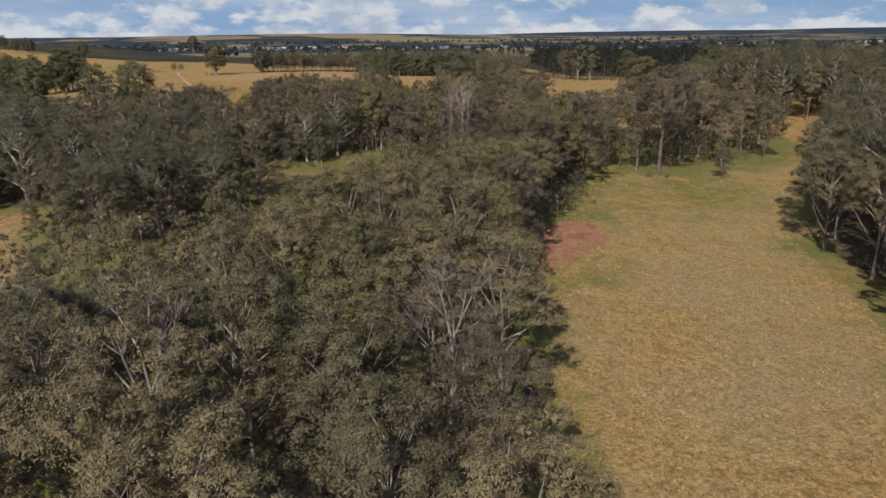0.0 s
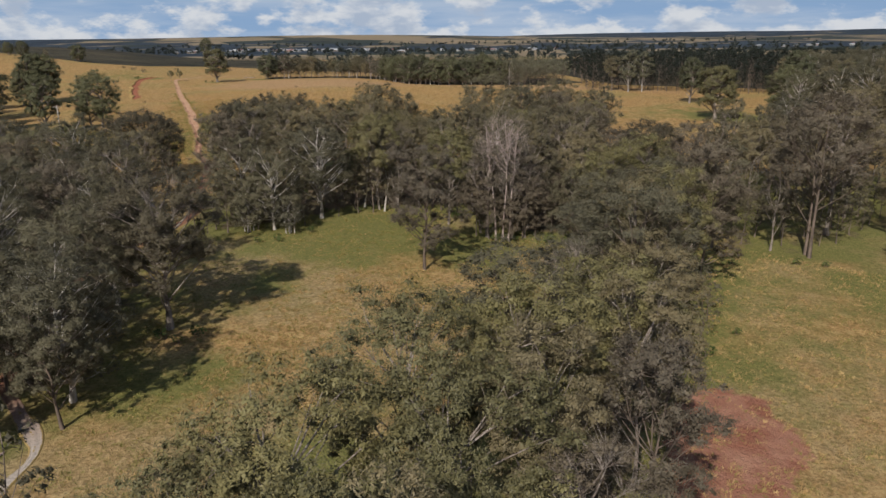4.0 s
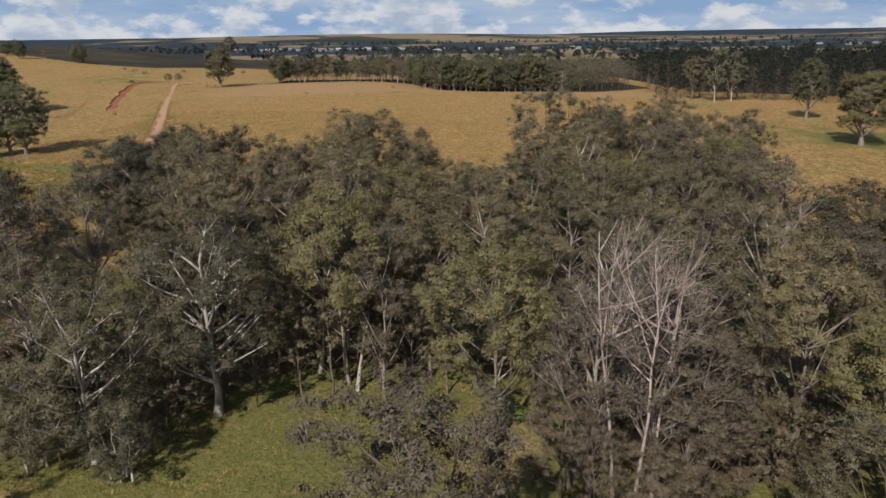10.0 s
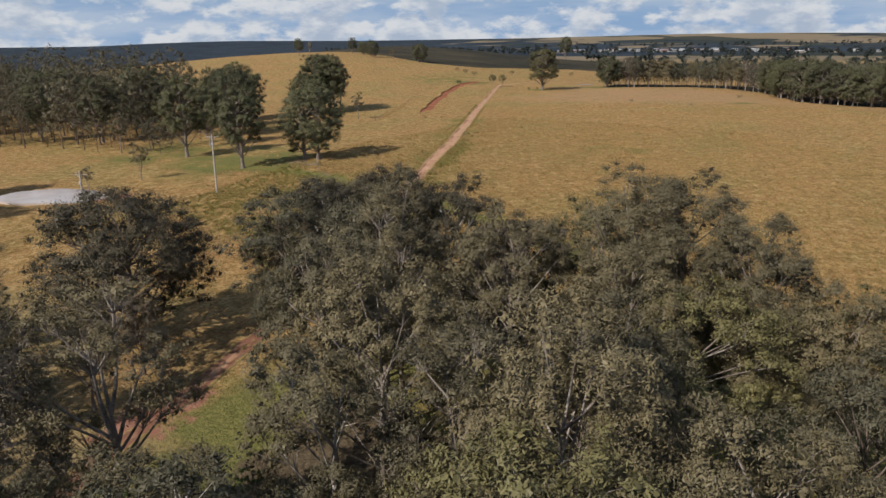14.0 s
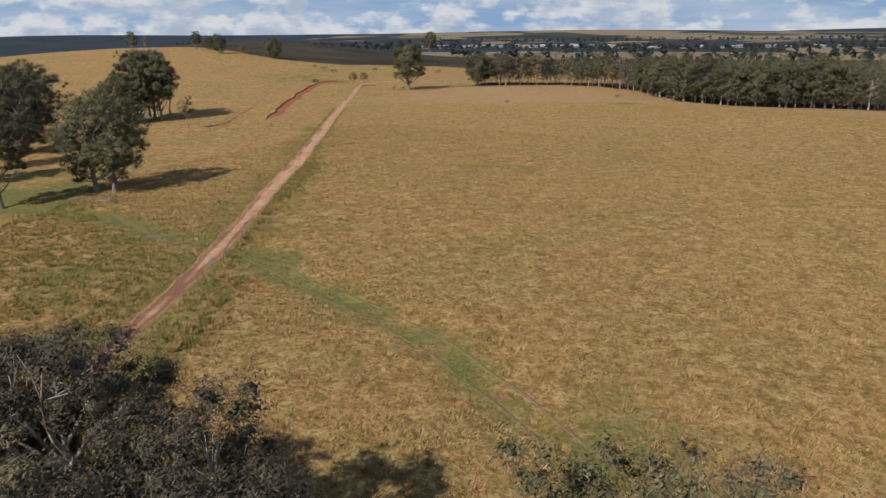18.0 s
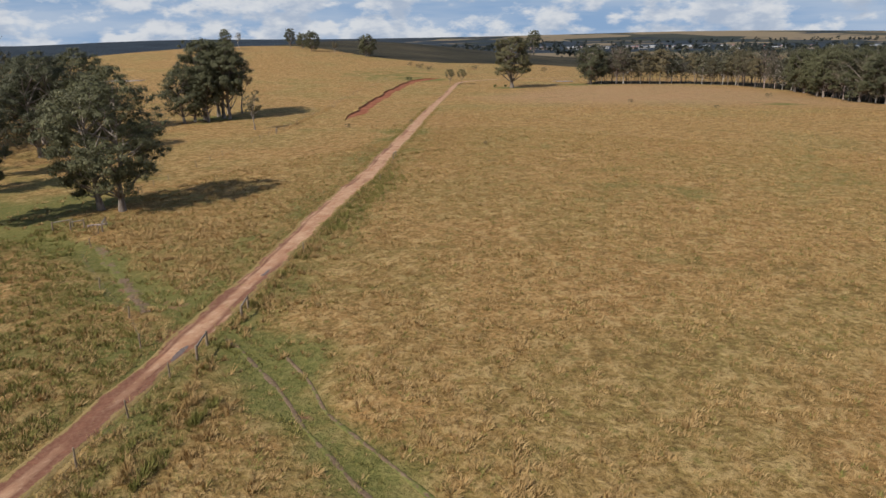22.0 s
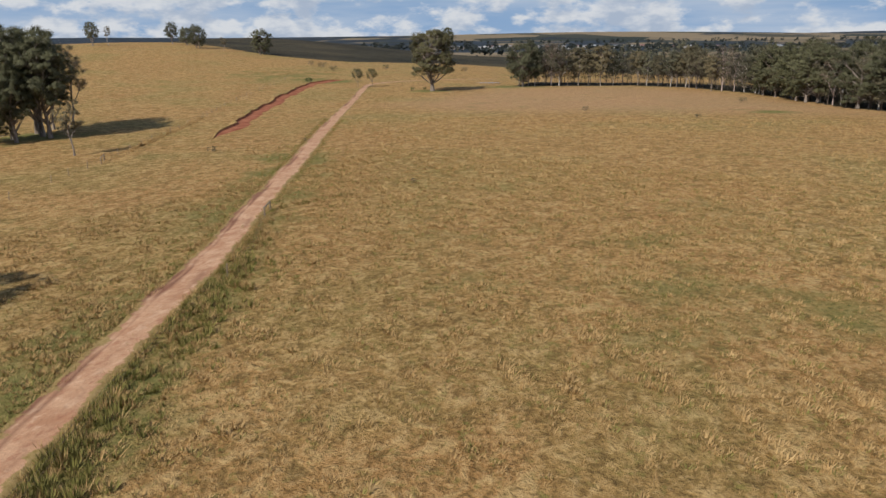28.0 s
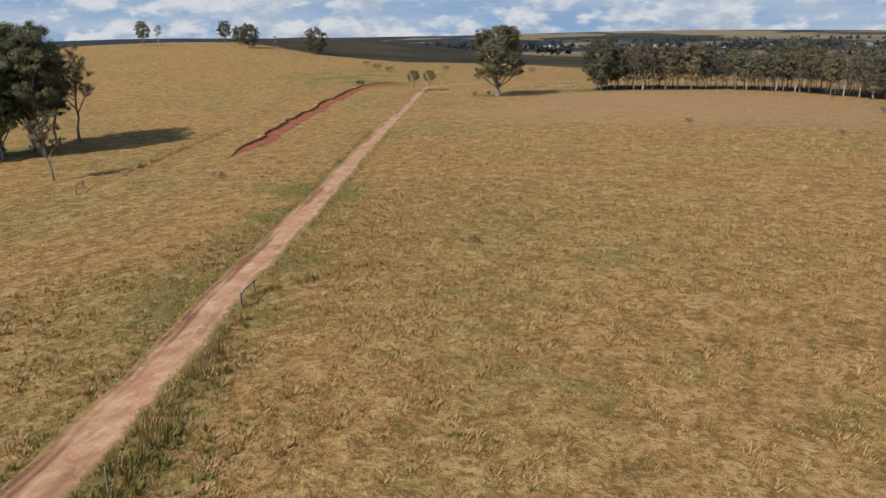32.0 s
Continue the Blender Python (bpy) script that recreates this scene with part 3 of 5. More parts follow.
def track():
    """The clay track: two worn ruts with a grassy crown, laid a hand's width proud of the grid."""
    line = [Vector((x, y)) for x, y in TRACK_LINE]
    pts = []
    for k in range(len(line) - 1):
        p0, p1, p2, p3 = line[max(k - 1, 0)], line[k], line[k + 1], line[min(k + 2, len(line) - 1)]
        n = max(3, int((p2 - p1).length / 1.2))
        for j in range(n):
            u = j / n
            pts.append(0.5 * ((2 * p1) + (p2 - p0) * u + (2 * p0 - 5 * p1 + 4 * p2 - p3) * u * u + (3 * p1 - p0 - 3 * p2 + p3) * u ** 3))
    across = np.array([-2.0, -1.7, -1.4, -1.1, -0.8, -0.5, -0.2, 0.2, 0.5, 0.8, 1.1, 1.4, 1.7, 2.0])  # widened along the way
    verts, rut, edge, sandy = [], [], [], []
    for k, p in enumerate(pts):
        way = (pts[min(k + 1, len(pts) - 1)] - pts[max(k - 1, 0)]).normalized()
        side = Vector((way.y, -way.x))
        wide = float(np.interp(p.y, (115, 125, 240, 262, 275, 290, 320, 400, 500), (0.3, 0.5, 0.62, 0.66, 0.86, 0.82, 1.0, 0.92, 0.75))) + 0.05 * math.sin(k * 0.31) + 0.07 * math.sin(k * 0.83 + 1)
        for a in across:
            q = p + side * (a * wide + 0.22 * float(lumps(p.x, p.y, 3.0, 11 if a < 0 else 12)) * (abs(a) > 0.7))
            worn = math.exp(-((abs(a) - 0.85) / 0.32) ** 2)
            lift = 0.045 - 0.04 * worn - 0.4 * max(0, abs(a) - 1.6)
            verts.append((q.x, q.y, high(q.x, q.y) + lift))
            # left edge darkened: red clay of the cut, with the bank's shade painted in
            rut.append(worn * (0.3 if a > 0 else 0.8) + 0.9 * (a < -1.3) + 0.8 * math.exp(-((a - 1.15) / 0.3) ** 2) * float(np.interp(p.y, (285, 300), (1.0, 0.0))) + float(np.interp(p.y, (268, 300, 325), (0.8, 0.45, 0.0))))
            crown = float(np.interp(q.y, (120, 240, 300), (0.5, 0.4, -0.1)))
            sandy.append(float(np.interp(p.y, (80, 110, 120), (1.0, 1.0, 0.0))))
            edge.append(max(0.0, (abs(a) - 0.95) / 0.75) + crown * math.exp(-(a / 0.36) ** 2) - 0.06)
    n = len(across)
    i = np.arange(len(pts) * n).reshape(len(pts), n)
    quads = np.stack([i[:-1, :-1], i[:-1, 1:], i[1:, 1:], i[1:, :-1]], -1).reshape(-1, 4)
    ob = new("track", mesh_of("track", verts, quads, [TRACK], True, {"rut": rut, "edge": edge, "sandy": sandy}))
    return tagged(ob, "rutted pale red clay farm track running through dry grass", "track", kind="structure")


track()


def wheel_rut(line, wide, label):
    """A narrow bare strip worn through the grass."""
    p = np.array(line, float)
    run = np.concatenate([[0], np.cumsum(np.hypot(*np.diff(p, axis=0).T))])
    at = np.arange(0, run[-1], 0.6)
    x, y = np.interp(at, run, p[:, 0]), np.interp(at, run, p[:, 1])
    way = np.gradient(np.stack([x, y], 1), axis=0)
    way /= np.hypot(way[:, 0], way[:, 1])[:, None]
    shift = 0.35 * lumps(x, y, 6.0, 31)
    across = np.array([-1.0, -0.6, -0.25, 0.25, 0.6, 1.0])
    half_wide = wide * (0.8 + 0.3 * lumps(x, y, 2.2, 32))
    off = shift[:, None] + across[None, :] * half_wide[:, None]
    X, Y = x[:, None] + way[:, 1:] * off, y[:, None] - way[:, :1] * off
    Z = land(X, Y) + 0.06 - 0.10 * np.abs(across) ** 3
    i = np.arange(X.size).reshape(X.shape)
    quads = np.stack([i[:-1, :-1], i[:-1, 1:], i[1:, 1:], i[1:, :-1]], -1).reshape(-1, 4)
    edge = np.broadcast_to(np.abs(across) * 0.9 - 0.05, X.shape) + 0.45 * lumps(X, Y, 3.0, 33)
    ob = new("wheel_rut", mesh_of("wheel_rut", np.stack([X.ravel(), Y.ravel(), Z.ravel()], 1), quads, [RUT_SOIL], True, {"edge": edge.ravel()}))
    return tagged(ob, label, "track", kind="structure")


RUT = "bare brown wheel rut worn through the damp green gully"
wheel_rut([(-80, 275.6), (-77.8, 274.8), (-73, 272.4), (-68.8, 270.1), (-61, 265.2), (-54, 261.8), (-47, 257.8), (-41, 252.8), (-35, 247.8), (-25, 240)], 0.30, RUT)
wheel_rut([(-74, 275.3), (-69.9, 273), (-66.3, 270.6), (-60, 267.4), (-53, 264), (-46, 260), (-40, 255), (-34, 250), (-24.5, 242)], 0.26, RUT)
wheel_rut([(-114.5, 290.5), (-108, 287), (-101.3, 283.4), (-95, 280), (-90.6, 277.5)], 1.1, "trodden bare earth in the lane between two fences")

# ---- trees ----


def ellipsoid_point(rng, low):
    while True:
        v = rng.normal(size=3)
        v /= np.linalg.norm(v)
        if v[2] > low:
            return v


def leaves(rng, centres, sizes, count, leaf, droop=0.9, outward=None, slim=0.30):
    """Diamond-shaped leaf sprays lying on the skin of each clump."""
    n = len(centres) * count
    c = np.repeat(centres, count, 0)
    s = np.repeat(sizes, count)[:, None]
    d = rng.normal(size=(n, 3))
    d[:, 2] = np.abs(d[:, 2]) * np.where(rng.random(n) < 0.72, 1, -1)
    d /= np.linalg.norm(d, axis=1)[:, None]
    c = c + d * s * rng.uniform(0.45, 1.0, (n, 1)) * np.array([1.0, 1.0, 0.8])
    face = d * 0.6 + rng.normal(size=(n, 3)) * 0.22 + np.array([0, 0, 0.2])
    if outward is not None:
        face = face + np.repeat(outward, count, 0) * 0.55
    way = np.cross(face, rng.normal(size=(n, 3)))
    way /= np.linalg.norm(way, axis=1)[:, None] + 1e-6
    way = way - np.array([0, 0, droop]) * 0.5
    way /= np.linalg.norm(way, axis=1)[:, None] + 1e-6
    side = np.cross(way, face)
    side /= np.linalg.norm(side, axis=1)[:, None] + 1e-6
    a = leaf * rng.uniform(0.6, 1.35, (n, 1))
    inner = np.tile(np.arange(count) < max(1, count // 4), len(centres))
    c = np.where(inner[:, None], c - d * s * 0.55, c)
    a = np.where(inner[:, None], a * 1.4, a)
    w = np.where(inner[:, None], 0.6, slim) * a
    verts = np.stack([c - way * a, c + side * w, c + way * a, c - side * w], 1).reshape(-1, 3)
    return verts, np.arange(4 * n).reshape(-1, 4)


def tree_parts(seed, tall, wide, start, domes, per, count, leaf, lean=0.5, stems=1, thick=0.165, twigs=0, fork=0.7, low=-0.75, puff=0.40, bare=0.0, sticks=True, lobes=(0.72, 1.08)):
    """Wood and leaves of one gum: a trunk that forks into rising limbs, each limb holding up a dome of leaf clumps."""
    rng = np.random.default_rng(seed)
    wood, heads, spots, sizes = [], [], [], []
    middle = tall * (1 + start) / 2
    half = np.array([wide * (1 - puff * 0.55), wide * (1 - puff * 0.55), tall * (1 - start) / 2 - wide * puff * 0.4])
    base = thick / math.sqrt(stems)
    for st in range(stems):
        swing = 6.283 * (st + rng.uniform(0, 0.6)) / stems
        foot = np.zeros(3) if stems == 1 else np.array([math.cos(swing), math.sin(swing), 0]) * rng.uniform(0.3, wide * 0.3)
        head = np.array([rng.normal() * lean, rng.normal() * lean, tall * (start + (1 - start) * fork * rng.uniform(0.85, 1.1))]) + foot * 1.6
        bend = rng.normal(size=(7, 3)) * 0.22 * lean
        spine = [foot + (head - foot) * u + bend[k] * (u > 0) for k, u in enumerate(np.linspace(0, 1, 7))]
        wood.append(tube([(p[0], p[1], p[2] - 0.4 * (k == 0)) for k, p in enumerate(spine)], [base * (1.5 if k == 0 else 1 - 0.13 * k) for k in range(7)], 6))
        heads.append((foot, head, spine))
    turn = rng.uniform(0, 6.283)
    for k in range(domes):
        foot, head, spine = heads[k % stems]
        up = low + (0.96 - low) * ((k + rng.uniform(0.1, 0.9)) / domes)
        turn += 2.4 + rng.normal() * 0.35
        flat = math.sqrt(max(0.0, 1 - up * up))
        lobe = rng.uniform(*lobes)
        end = np.array([math.cos(turn) * flat, math.sin(turn) * flat, up]) * half * lobe + np.array([0, 0, middle]) + foot * 0.4
        u = np.clip((end[2] - rng.uniform(0.12, 0.34) * tall) / max(head[2], 1), 0.16, 1.0)
        at = min(int(u * 6), 5)
        root = spine[at] + (spine[at + 1] - spine[at]) * (u * 6 - at if u < 1 else 1)
        sag = root * 0.45 + end * 0.55 + np.array([0, 0, -0.06 * np.linalg.norm(end - root)]) + rng.normal(size=3) * 0.3
        line = [root * (1 - q) ** 2 + 2 * sag * q * (1 - q) + end * q * q for q in np.linspace(0, 1, 5)]
        r = base * rng.uniform(0.30, 0.48)
        if sticks:
            wood.append(tube(line, [r, r * 0.8, r * 0.62, r * 0.42, r * 0.22], 5))
        else:
            wood.append(tube([line[0], line[2], line[4]], [r, r * 0.62, r * 0.22], 3))
        reach = wide * puff * rng.uniform(0.8, 1.2)
        for j in range(per):
            v = ellipsoid_point(rng, -0.3)
            c = end + v * reach * rng.uniform(0.5, 1.0) * np.array([1, 1, 0.78])
            if rng.random() > bare:
                spots.append(c)
                sizes.append(reach * rng.uniform(0.30, 0.50))
            if sticks and (j % 3 == 0 or twigs):
                mid = (line[3] + c) / 2 + rng.normal(size=3) * 0.15
                t = max(base * 0.10, 0.012)
                wood.append(tube([line[3], mid, c], [t, t * 0.7, t * 0.3], 3))
                for _ in range(twigs):
                    to = c + v * reach * rng.uniform(0.2, 0.6) + rng.normal(size=3) * reach * 0.28
                    wood.append(tube([mid, (mid + to) / 2 + rng.normal(size=3) * 0.08, to], [t * 0.6, t * 0.42, t * 0.16], 3))
    leafy = None
    if count and spots:
        out = np.array(spots) - np.array([0, 0, middle * 0.9])
        out = out / (half + 0.5)
        out /= np.linalg.norm(out, axis=1)[:, None] + 1e-6
        leafy = leaves(rng, np.array(spots), np.array(sizes), count, leaf, outward=out)
    return joined(wood), leafy


KINDS = {}


def species(key, name, label, crown, bark, **shape):
    (wv, wf), leafy = tree_parts(**shape)
    KINDS[key] = dict(name=name, label=label, wood=mesh_of("trunk", wv, wf, [bark], True), leaf=mesh_of("crown", leafy[0], leafy[1], [crown]) if leafy else None, first=None)


def plant(key, x, y, size=1.0, turn=None, stretch=1.0, sink=0.0, group="", rng=random):
    """Stand one tree or shrub of a kind on the ground."""
    k = KINDS[key]
    turn = rng.uniform(0, 360) if turn is None else turn
    m = pose(x, y, high(x, y) - sink, 0, 0, turn) @ Matrix.Diagonal((size, size, size * stretch, 1))
    if k["first"] is None:
        ob = k["first"] = thing(k["name"], m, k["label"], "shrub" if "shrub" in k["name"] else "tree", group)
        hang("trunk", k["wood"], ob)
        if k["leaf"]:
            hang("crown", k["leaf"], ob)
        return ob
    was = k["first"].matrix_basis.to_scale()
    ob = copy_thing(k["first"], m @ Matrix.Diagonal((1 / was.x, 1 / was.y, 1 / was.z, 1)))
    return tagged(ob, group=group)


G = "eucalyptus_tree"
species("dark_dome", G, "broad dark gum tree with dense domed crown", LEAF_DEEP, BARK_WHITE, seed=24, tall=17, wide=5.3, start=0.06, domes=36, per=13, count=230, leaf=0.086, thick=0.3, puff=0.37, lobes=(0.9, 1.04))
species("umbrella", G, "broad dark umbrella-shaped gum tree above the track", LEAF_DEEP, BARK_DARK, seed=27, tall=15.5, wide=8.0, start=0.08, domes=50, per=13, count=150, leaf=0.105, thick=0.42, puff=0.34, low=-0.72, lobes=(0.88, 1.04))
species("grey_dome", G, "broad grey-green gum tree with foliage almost to the ground", LEAF_DARK, BARK_WHITE, seed=25, tall=16, wide=6.4, start=0.0, domes=34, per=13, count=173, leaf=0.074, thick=0.26, puff=0.32, low=-0.88)
species("feather", G, "tall feathery gum tree with thin pale olive crown", LEAF, BARK, seed=26, tall=21.4, wide=4.9, start=0.2, domes=38, per=13, count=190, leaf=0.07, thick=0.2, puff=0.36, lean=0.12, lobes=(0.75, 1.05), low=-0.6)
species("dome_a", G, "olive green gum tree with rounded crown in dense woodland", LEAF, BARK, seed=1, tall=15, wide=4.4, start=0.25, domes=25, per=11, count=135, leaf=0.08, lobes=(0.86, 1.04), low=-0.45, puff=0.33)
species("dome_b", G, "olive brown gum tree with lumpy crown in dense woodland", LEAF, BARK, seed=2, tall=16, wide=4.0, start=0.28, domes=22, per=11, count=135, leaf=0.08, puff=0.33, lobes=(0.86, 1.04), low=-0.45)
species("dome_c", G, "bright olive gum tree with full leafy crown", LEAF_GREEN, BARK, seed=3, tall=14, wide=4.7, start=0.22, domes=26, per=11, count=135, leaf=0.08, lobes=(0.86, 1.04), low=-0.45, puff=0.33)
species("dome_d", G, "greyish gum tree with pale branches showing through thin leaves", LEAF, BARK, seed=4, tall=17, wide=4.2, start=0.34, domes=18, per=12, count=120, leaf=0.076, twigs=1, thick=0.26, puff=0.36)
species("dome_e", G, "dark green gum tree with dense crown", LEAF_DARK, BARK_DARK, seed=5, tall=15, wide=4.8, start=0.12, domes=26, per=11, count=130, leaf=0.082, lobes=(0.86, 1.04), low=-0.6, puff=0.33)
species("slim_a", G, "tall slim gum tree with long pale trunk", LEAF, BARK_WHITE, seed=6, tall=17, wide=2.9, start=0.32, domes=12, per=11, count=160, leaf=0.076, lean=0.8, puff=0.46)
species("slim_b", G, "tall slim gum tree with brownish sparse crown", LEAF_BROWN, BARK, seed=7, tall=16, wide=3.1, start=0.22, domes=13, per=11, count=141, leaf=0.076, lean=0.8, twigs=1, puff=0.42)
species("brown", G, "dry brown-leaved gum tree with dark forked trunk", LEAF_BROWN, BARK_DARK, seed=8, tall=16, wide=4.6, start=0.06, domes=24, per=12, count=110, leaf=0.089, twigs=1, puff=0.36)
species("spread", G, "broad spreading gum tree with dark crown and pale twisting limbs", LEAF_DEEP, BARK, seed=9, tall=17.5, wide=6.6, start=0.20, low=-0.7, domes=36, per=12, count=160, leaf=0.100, thick=0.33, puff=0.30, twigs=1, lobes=(0.62, 1.08))
species("limbed", G, "broad grey-green gum tree with white limbs showing through the crown", LEAF_DARK, BARK_WHITE, seed=41, tall=17.5, wide=6.4, start=0.10, low=-0.6, domes=34, per=12, count=130, leaf=0.090, thick=0.30, puff=0.30, lobes=(0.8, 1.05))
species("tall_brown", G, "very tall brownish gum tree with dark rising limbs", LEAF_BROWN, BARK_DARK, seed=42, tall=27, wide=8.0, start=0.22, low=-0.5, domes=34, per=12, count=90, leaf=0.125, thick=0.36, puff=0.28, stems=2, twigs=1, fork=0.8, lobes=(0.7, 1.05))
species("clumped", G, "many-stemmed dense gum tree with leaves down to the grass", LEAF_DARK, BARK_WHITE, seed=10, tall=14, wide=6.2, start=0.0, domes=28, per=12, count=124, leaf=0.098, stems=5, thick=0.36, puff=0.34, low=-0.85)
species("dead", "dead_tree", "bare dead gum tree with bleached grey branches", LEAF_BROWN, BARK_DEAD, seed=11, tall=19.5, wide=4.4, start=0.42, domes=24, per=7, count=4, leaf=0.12, twigs=3, thick=0.24, stems=3, lean=0.6, fork=0.8, low=-0.1, puff=0.36, bare=0.5)
species("thin", G, "half-bare gum tree with bleached branches and few leaves", LEAF_BROWN, BARK, seed=12, tall=17, wide=4.0, start=0.34, domes=18, per=10, count=40, leaf=0.089, twigs=3, thick=0.26, puff=0.36, bare=0.25)
species("paddock", G, "large lone paddock gum tree with rounded green crown", LEAF_GREEN, BARK, seed=13, tall=20, wide=7.6, start=0.08, domes=44, per=13, count=120, leaf=0.15, thick=0.6, puff=0.30)
species("paddock_b", G, "tall paddock gum tree with dark layered crown", LEAF_OLIVE, BARK, seed=14, tall=20, wide=6.0, start=0.16, domes=34, per=12, count=130, leaf=0.15, thick=0.42, puff=0.34, lobes=(0.8, 1.05))
species("paddock_c", G, "broad dark paddock gum tree casting a long shadow", LEAF_OLIVE, BARK, seed=15, tall=18, wide=8.0, start=0.0, low=-0.88, domes=46, per=12, count=120, leaf=0.15, thick=0.55, stems=2, puff=0.32, lobes=(0.82, 1.05))
species("sapling", G, "young slender gum tree standing in dry grass", LEAF, BARK, seed=16, tall=9, wide=2.5, start=0.28, domes=9, per=9, count=38, leaf=0.132, thick=0.16, puff=0.46)
species("line_a", G, "gum tree with pale trunk in a shelter belt", LEAF, BARK, seed=17, tall=17, wide=4.8, start=0.2, domes=18, per=11, count=40, leaf=0.22, thick=0.17, low=-0.7)
species("line_b", G, "grey-green gum tree with tall pale trunk in a shelter belt", LEAF_GREY, BARK_WHITE, seed=18, tall=17, wide=4.6, start=0.16, domes=18, per=11, count=40, leaf=0.22, thick=0.17, low=-0.75)
species("line_c", G, "brownish half-bare gum tree in a shelter belt", LEAF_BROWN, BARK_DEAD, seed=19, tall=18, wide=4.6, start=0.20, domes=16, per=10, count=26, leaf=0.169, twigs=1, thick=0.2)
species("shrub", "shrub", "low bright green shrub at the woodland edge", LEAF_SHRUB, BARK_DARK, seed=22, tall=1.5, wide=1.1, start=0.0, domes=7, per=6, count=14, leaf=0.09, thick=0.06, stems=3)
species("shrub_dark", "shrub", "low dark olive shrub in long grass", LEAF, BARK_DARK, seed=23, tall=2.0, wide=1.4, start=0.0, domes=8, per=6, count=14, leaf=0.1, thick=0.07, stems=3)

# plainer trees, to be joined into stretches of background woodland
PLAIN = [tree_parts(seed, tall, wide, start, 15, 6, 17, 0.21, sticks=False, lobes=(0.85, 1.04), puff=0.36, low=-0.6) for seed, tall, wide, start in ((31, 15, 4.8, 0.10), (32, 16, 4.4, 0.14), (33, 14, 5.2, 0.06), (34, 17, 4.2, 0.20))]


def woodland(label, spots, seed, bark, leaf):
    """Many background trees as one thing that nobody counts: leaves, and the trunks under them."""
    rng = random.Random(seed)
    lv, lt, wv, wf, base = [], [], [], [], 0
    for x, y, size in spots:
        (tv, tf), (cv, cf) = PLAIN[rng.randrange(4)]
        q, up = rng.uniform(0, 6.283), rng.uniform(0.9, 1.12)
        turn = np.array([[math.cos(q), -math.sin(q), 0], [math.sin(q), math.cos(q), 0], [0, 0, up]]) * size
        at = np.array([x, y, high(x, y)])
        lv.append(cv @ turn.T + at)
        lt.append(np.full(len(cv), rng.random()))
        wv.append(np.array(tv) @ turn.T + at)
        wf.append(np.array(tf) + base)
        base += len(tv)
    lv = np.concatenate(lv)
    ob = new("woodland", mesh_of("woodland", lv, np.arange(len(lv)).reshape(-1, 4), [leaf], False, {"tone": np.concatenate(lt)}))
    tagged(ob, label, "trees", kind="stuff")
    hang("trunks", mesh_of("trunks", np.concatenate(wv), np.concatenate(wf), [bark], True), ob, "grey and brown trunks")


TAKEN = []
GLADE = [(21, 192), (33, 183), (80, 250), (72, 300), (42, 280)]


def spread_out(ring, gap, seed, clear=()):
    """Places inside a ring, no nearer to each other, and to all trees that stand, than the gap."""
    rng = random.Random(seed)
    xs, ys = [p[0] for p in ring], [p[1] for p in ring]
    area = (max(xs) - min(xs)) * (max(ys) - min(ys))
    got = []
    for _ in range(int(area / gap ** 2 * 6)):
        x, y = rng.uniform(min(xs), max(xs)), rng.uniform(min(ys), max(ys))
        if not inside(np.array([x]), np.array([y]), ring)[0] or inside(np.array([x]), np.array([y]), GLADE)[0]:
            continue
        if any((x - a) ** 2 + (y - b) ** 2 < (gap * c) ** 2 for a, b, c in TAKEN if abs(x - a) < gap) or any((x - a) ** 2 + (y - b) ** 2 < c ** 2 for a, b, c in clear):
            continue
        if off_line(np.array([x]), np.array([y]), TRACK_LINE)[0][0] < (8 if 188 < y < 214 else 5):
            continue
        TAKEN.append((x, y, 1.0))
        got.append((x, y))
    return got


def stand(ring, gap, kinds, group, seed, sizes=(0.8, 1.1), clear=()):
    """Woodland of trees that can be told apart."""
    rng = random.Random(seed + 100)
    for x, y in spread_out(ring, gap, seed, clear):
        plant(rng.choice(kinds), x, y, rng.uniform(*sizes), rng.uniform(0, 360), rng.uniform(0.9, 1.1), group=group)


def mass(label, ring, gap, seed, sizes=(0.8, 1.1), clear=(), bark=BARK_DARK, leaf=LEAF_MASS):
    """Woodland that nobody could count."""
    rng = random.Random(seed + 100)
    woodland(label, [(x, y, rng.uniform(*sizes)) for x, y in spread_out(ring, gap, seed, clear)], seed, bark, leaf)


def grove(label, ring, gap, kinds, seed, sizes=(0.8, 1.1), clear=()):
    """Woodland standing too close to be counted: one thing, with a crown and a trunk for each tree."""
    rng = random.Random(seed + 100)
    ob = thing("woodland", pose(0, 0, 0), label, "trees", kind="stuff")
    for x, y in spread_out(ring, gap, seed, clear):
        k, size = KINDS[rng.choice(kinds)], rng.uniform(*sizes)
        m = pose(x, y, high(x, y), 0, 0, rng.uniform(0, 360)) @ Matrix.Diagonal((size, size, size * rng.uniform(0.9, 1.1), 1))
        for name, me in (("trunk", k["wood"]), ("crown", k["leaf"])):
            hang(name, me, ob).matrix_basis = m


def single(key, x, y, size=1.0, turn=None, stretch=1.0, room=0.8, group=""):
    TAKEN.append((x, y, room))
    return plant(key, x, y, size, turn, stretch, group=group)


random.seed(5)
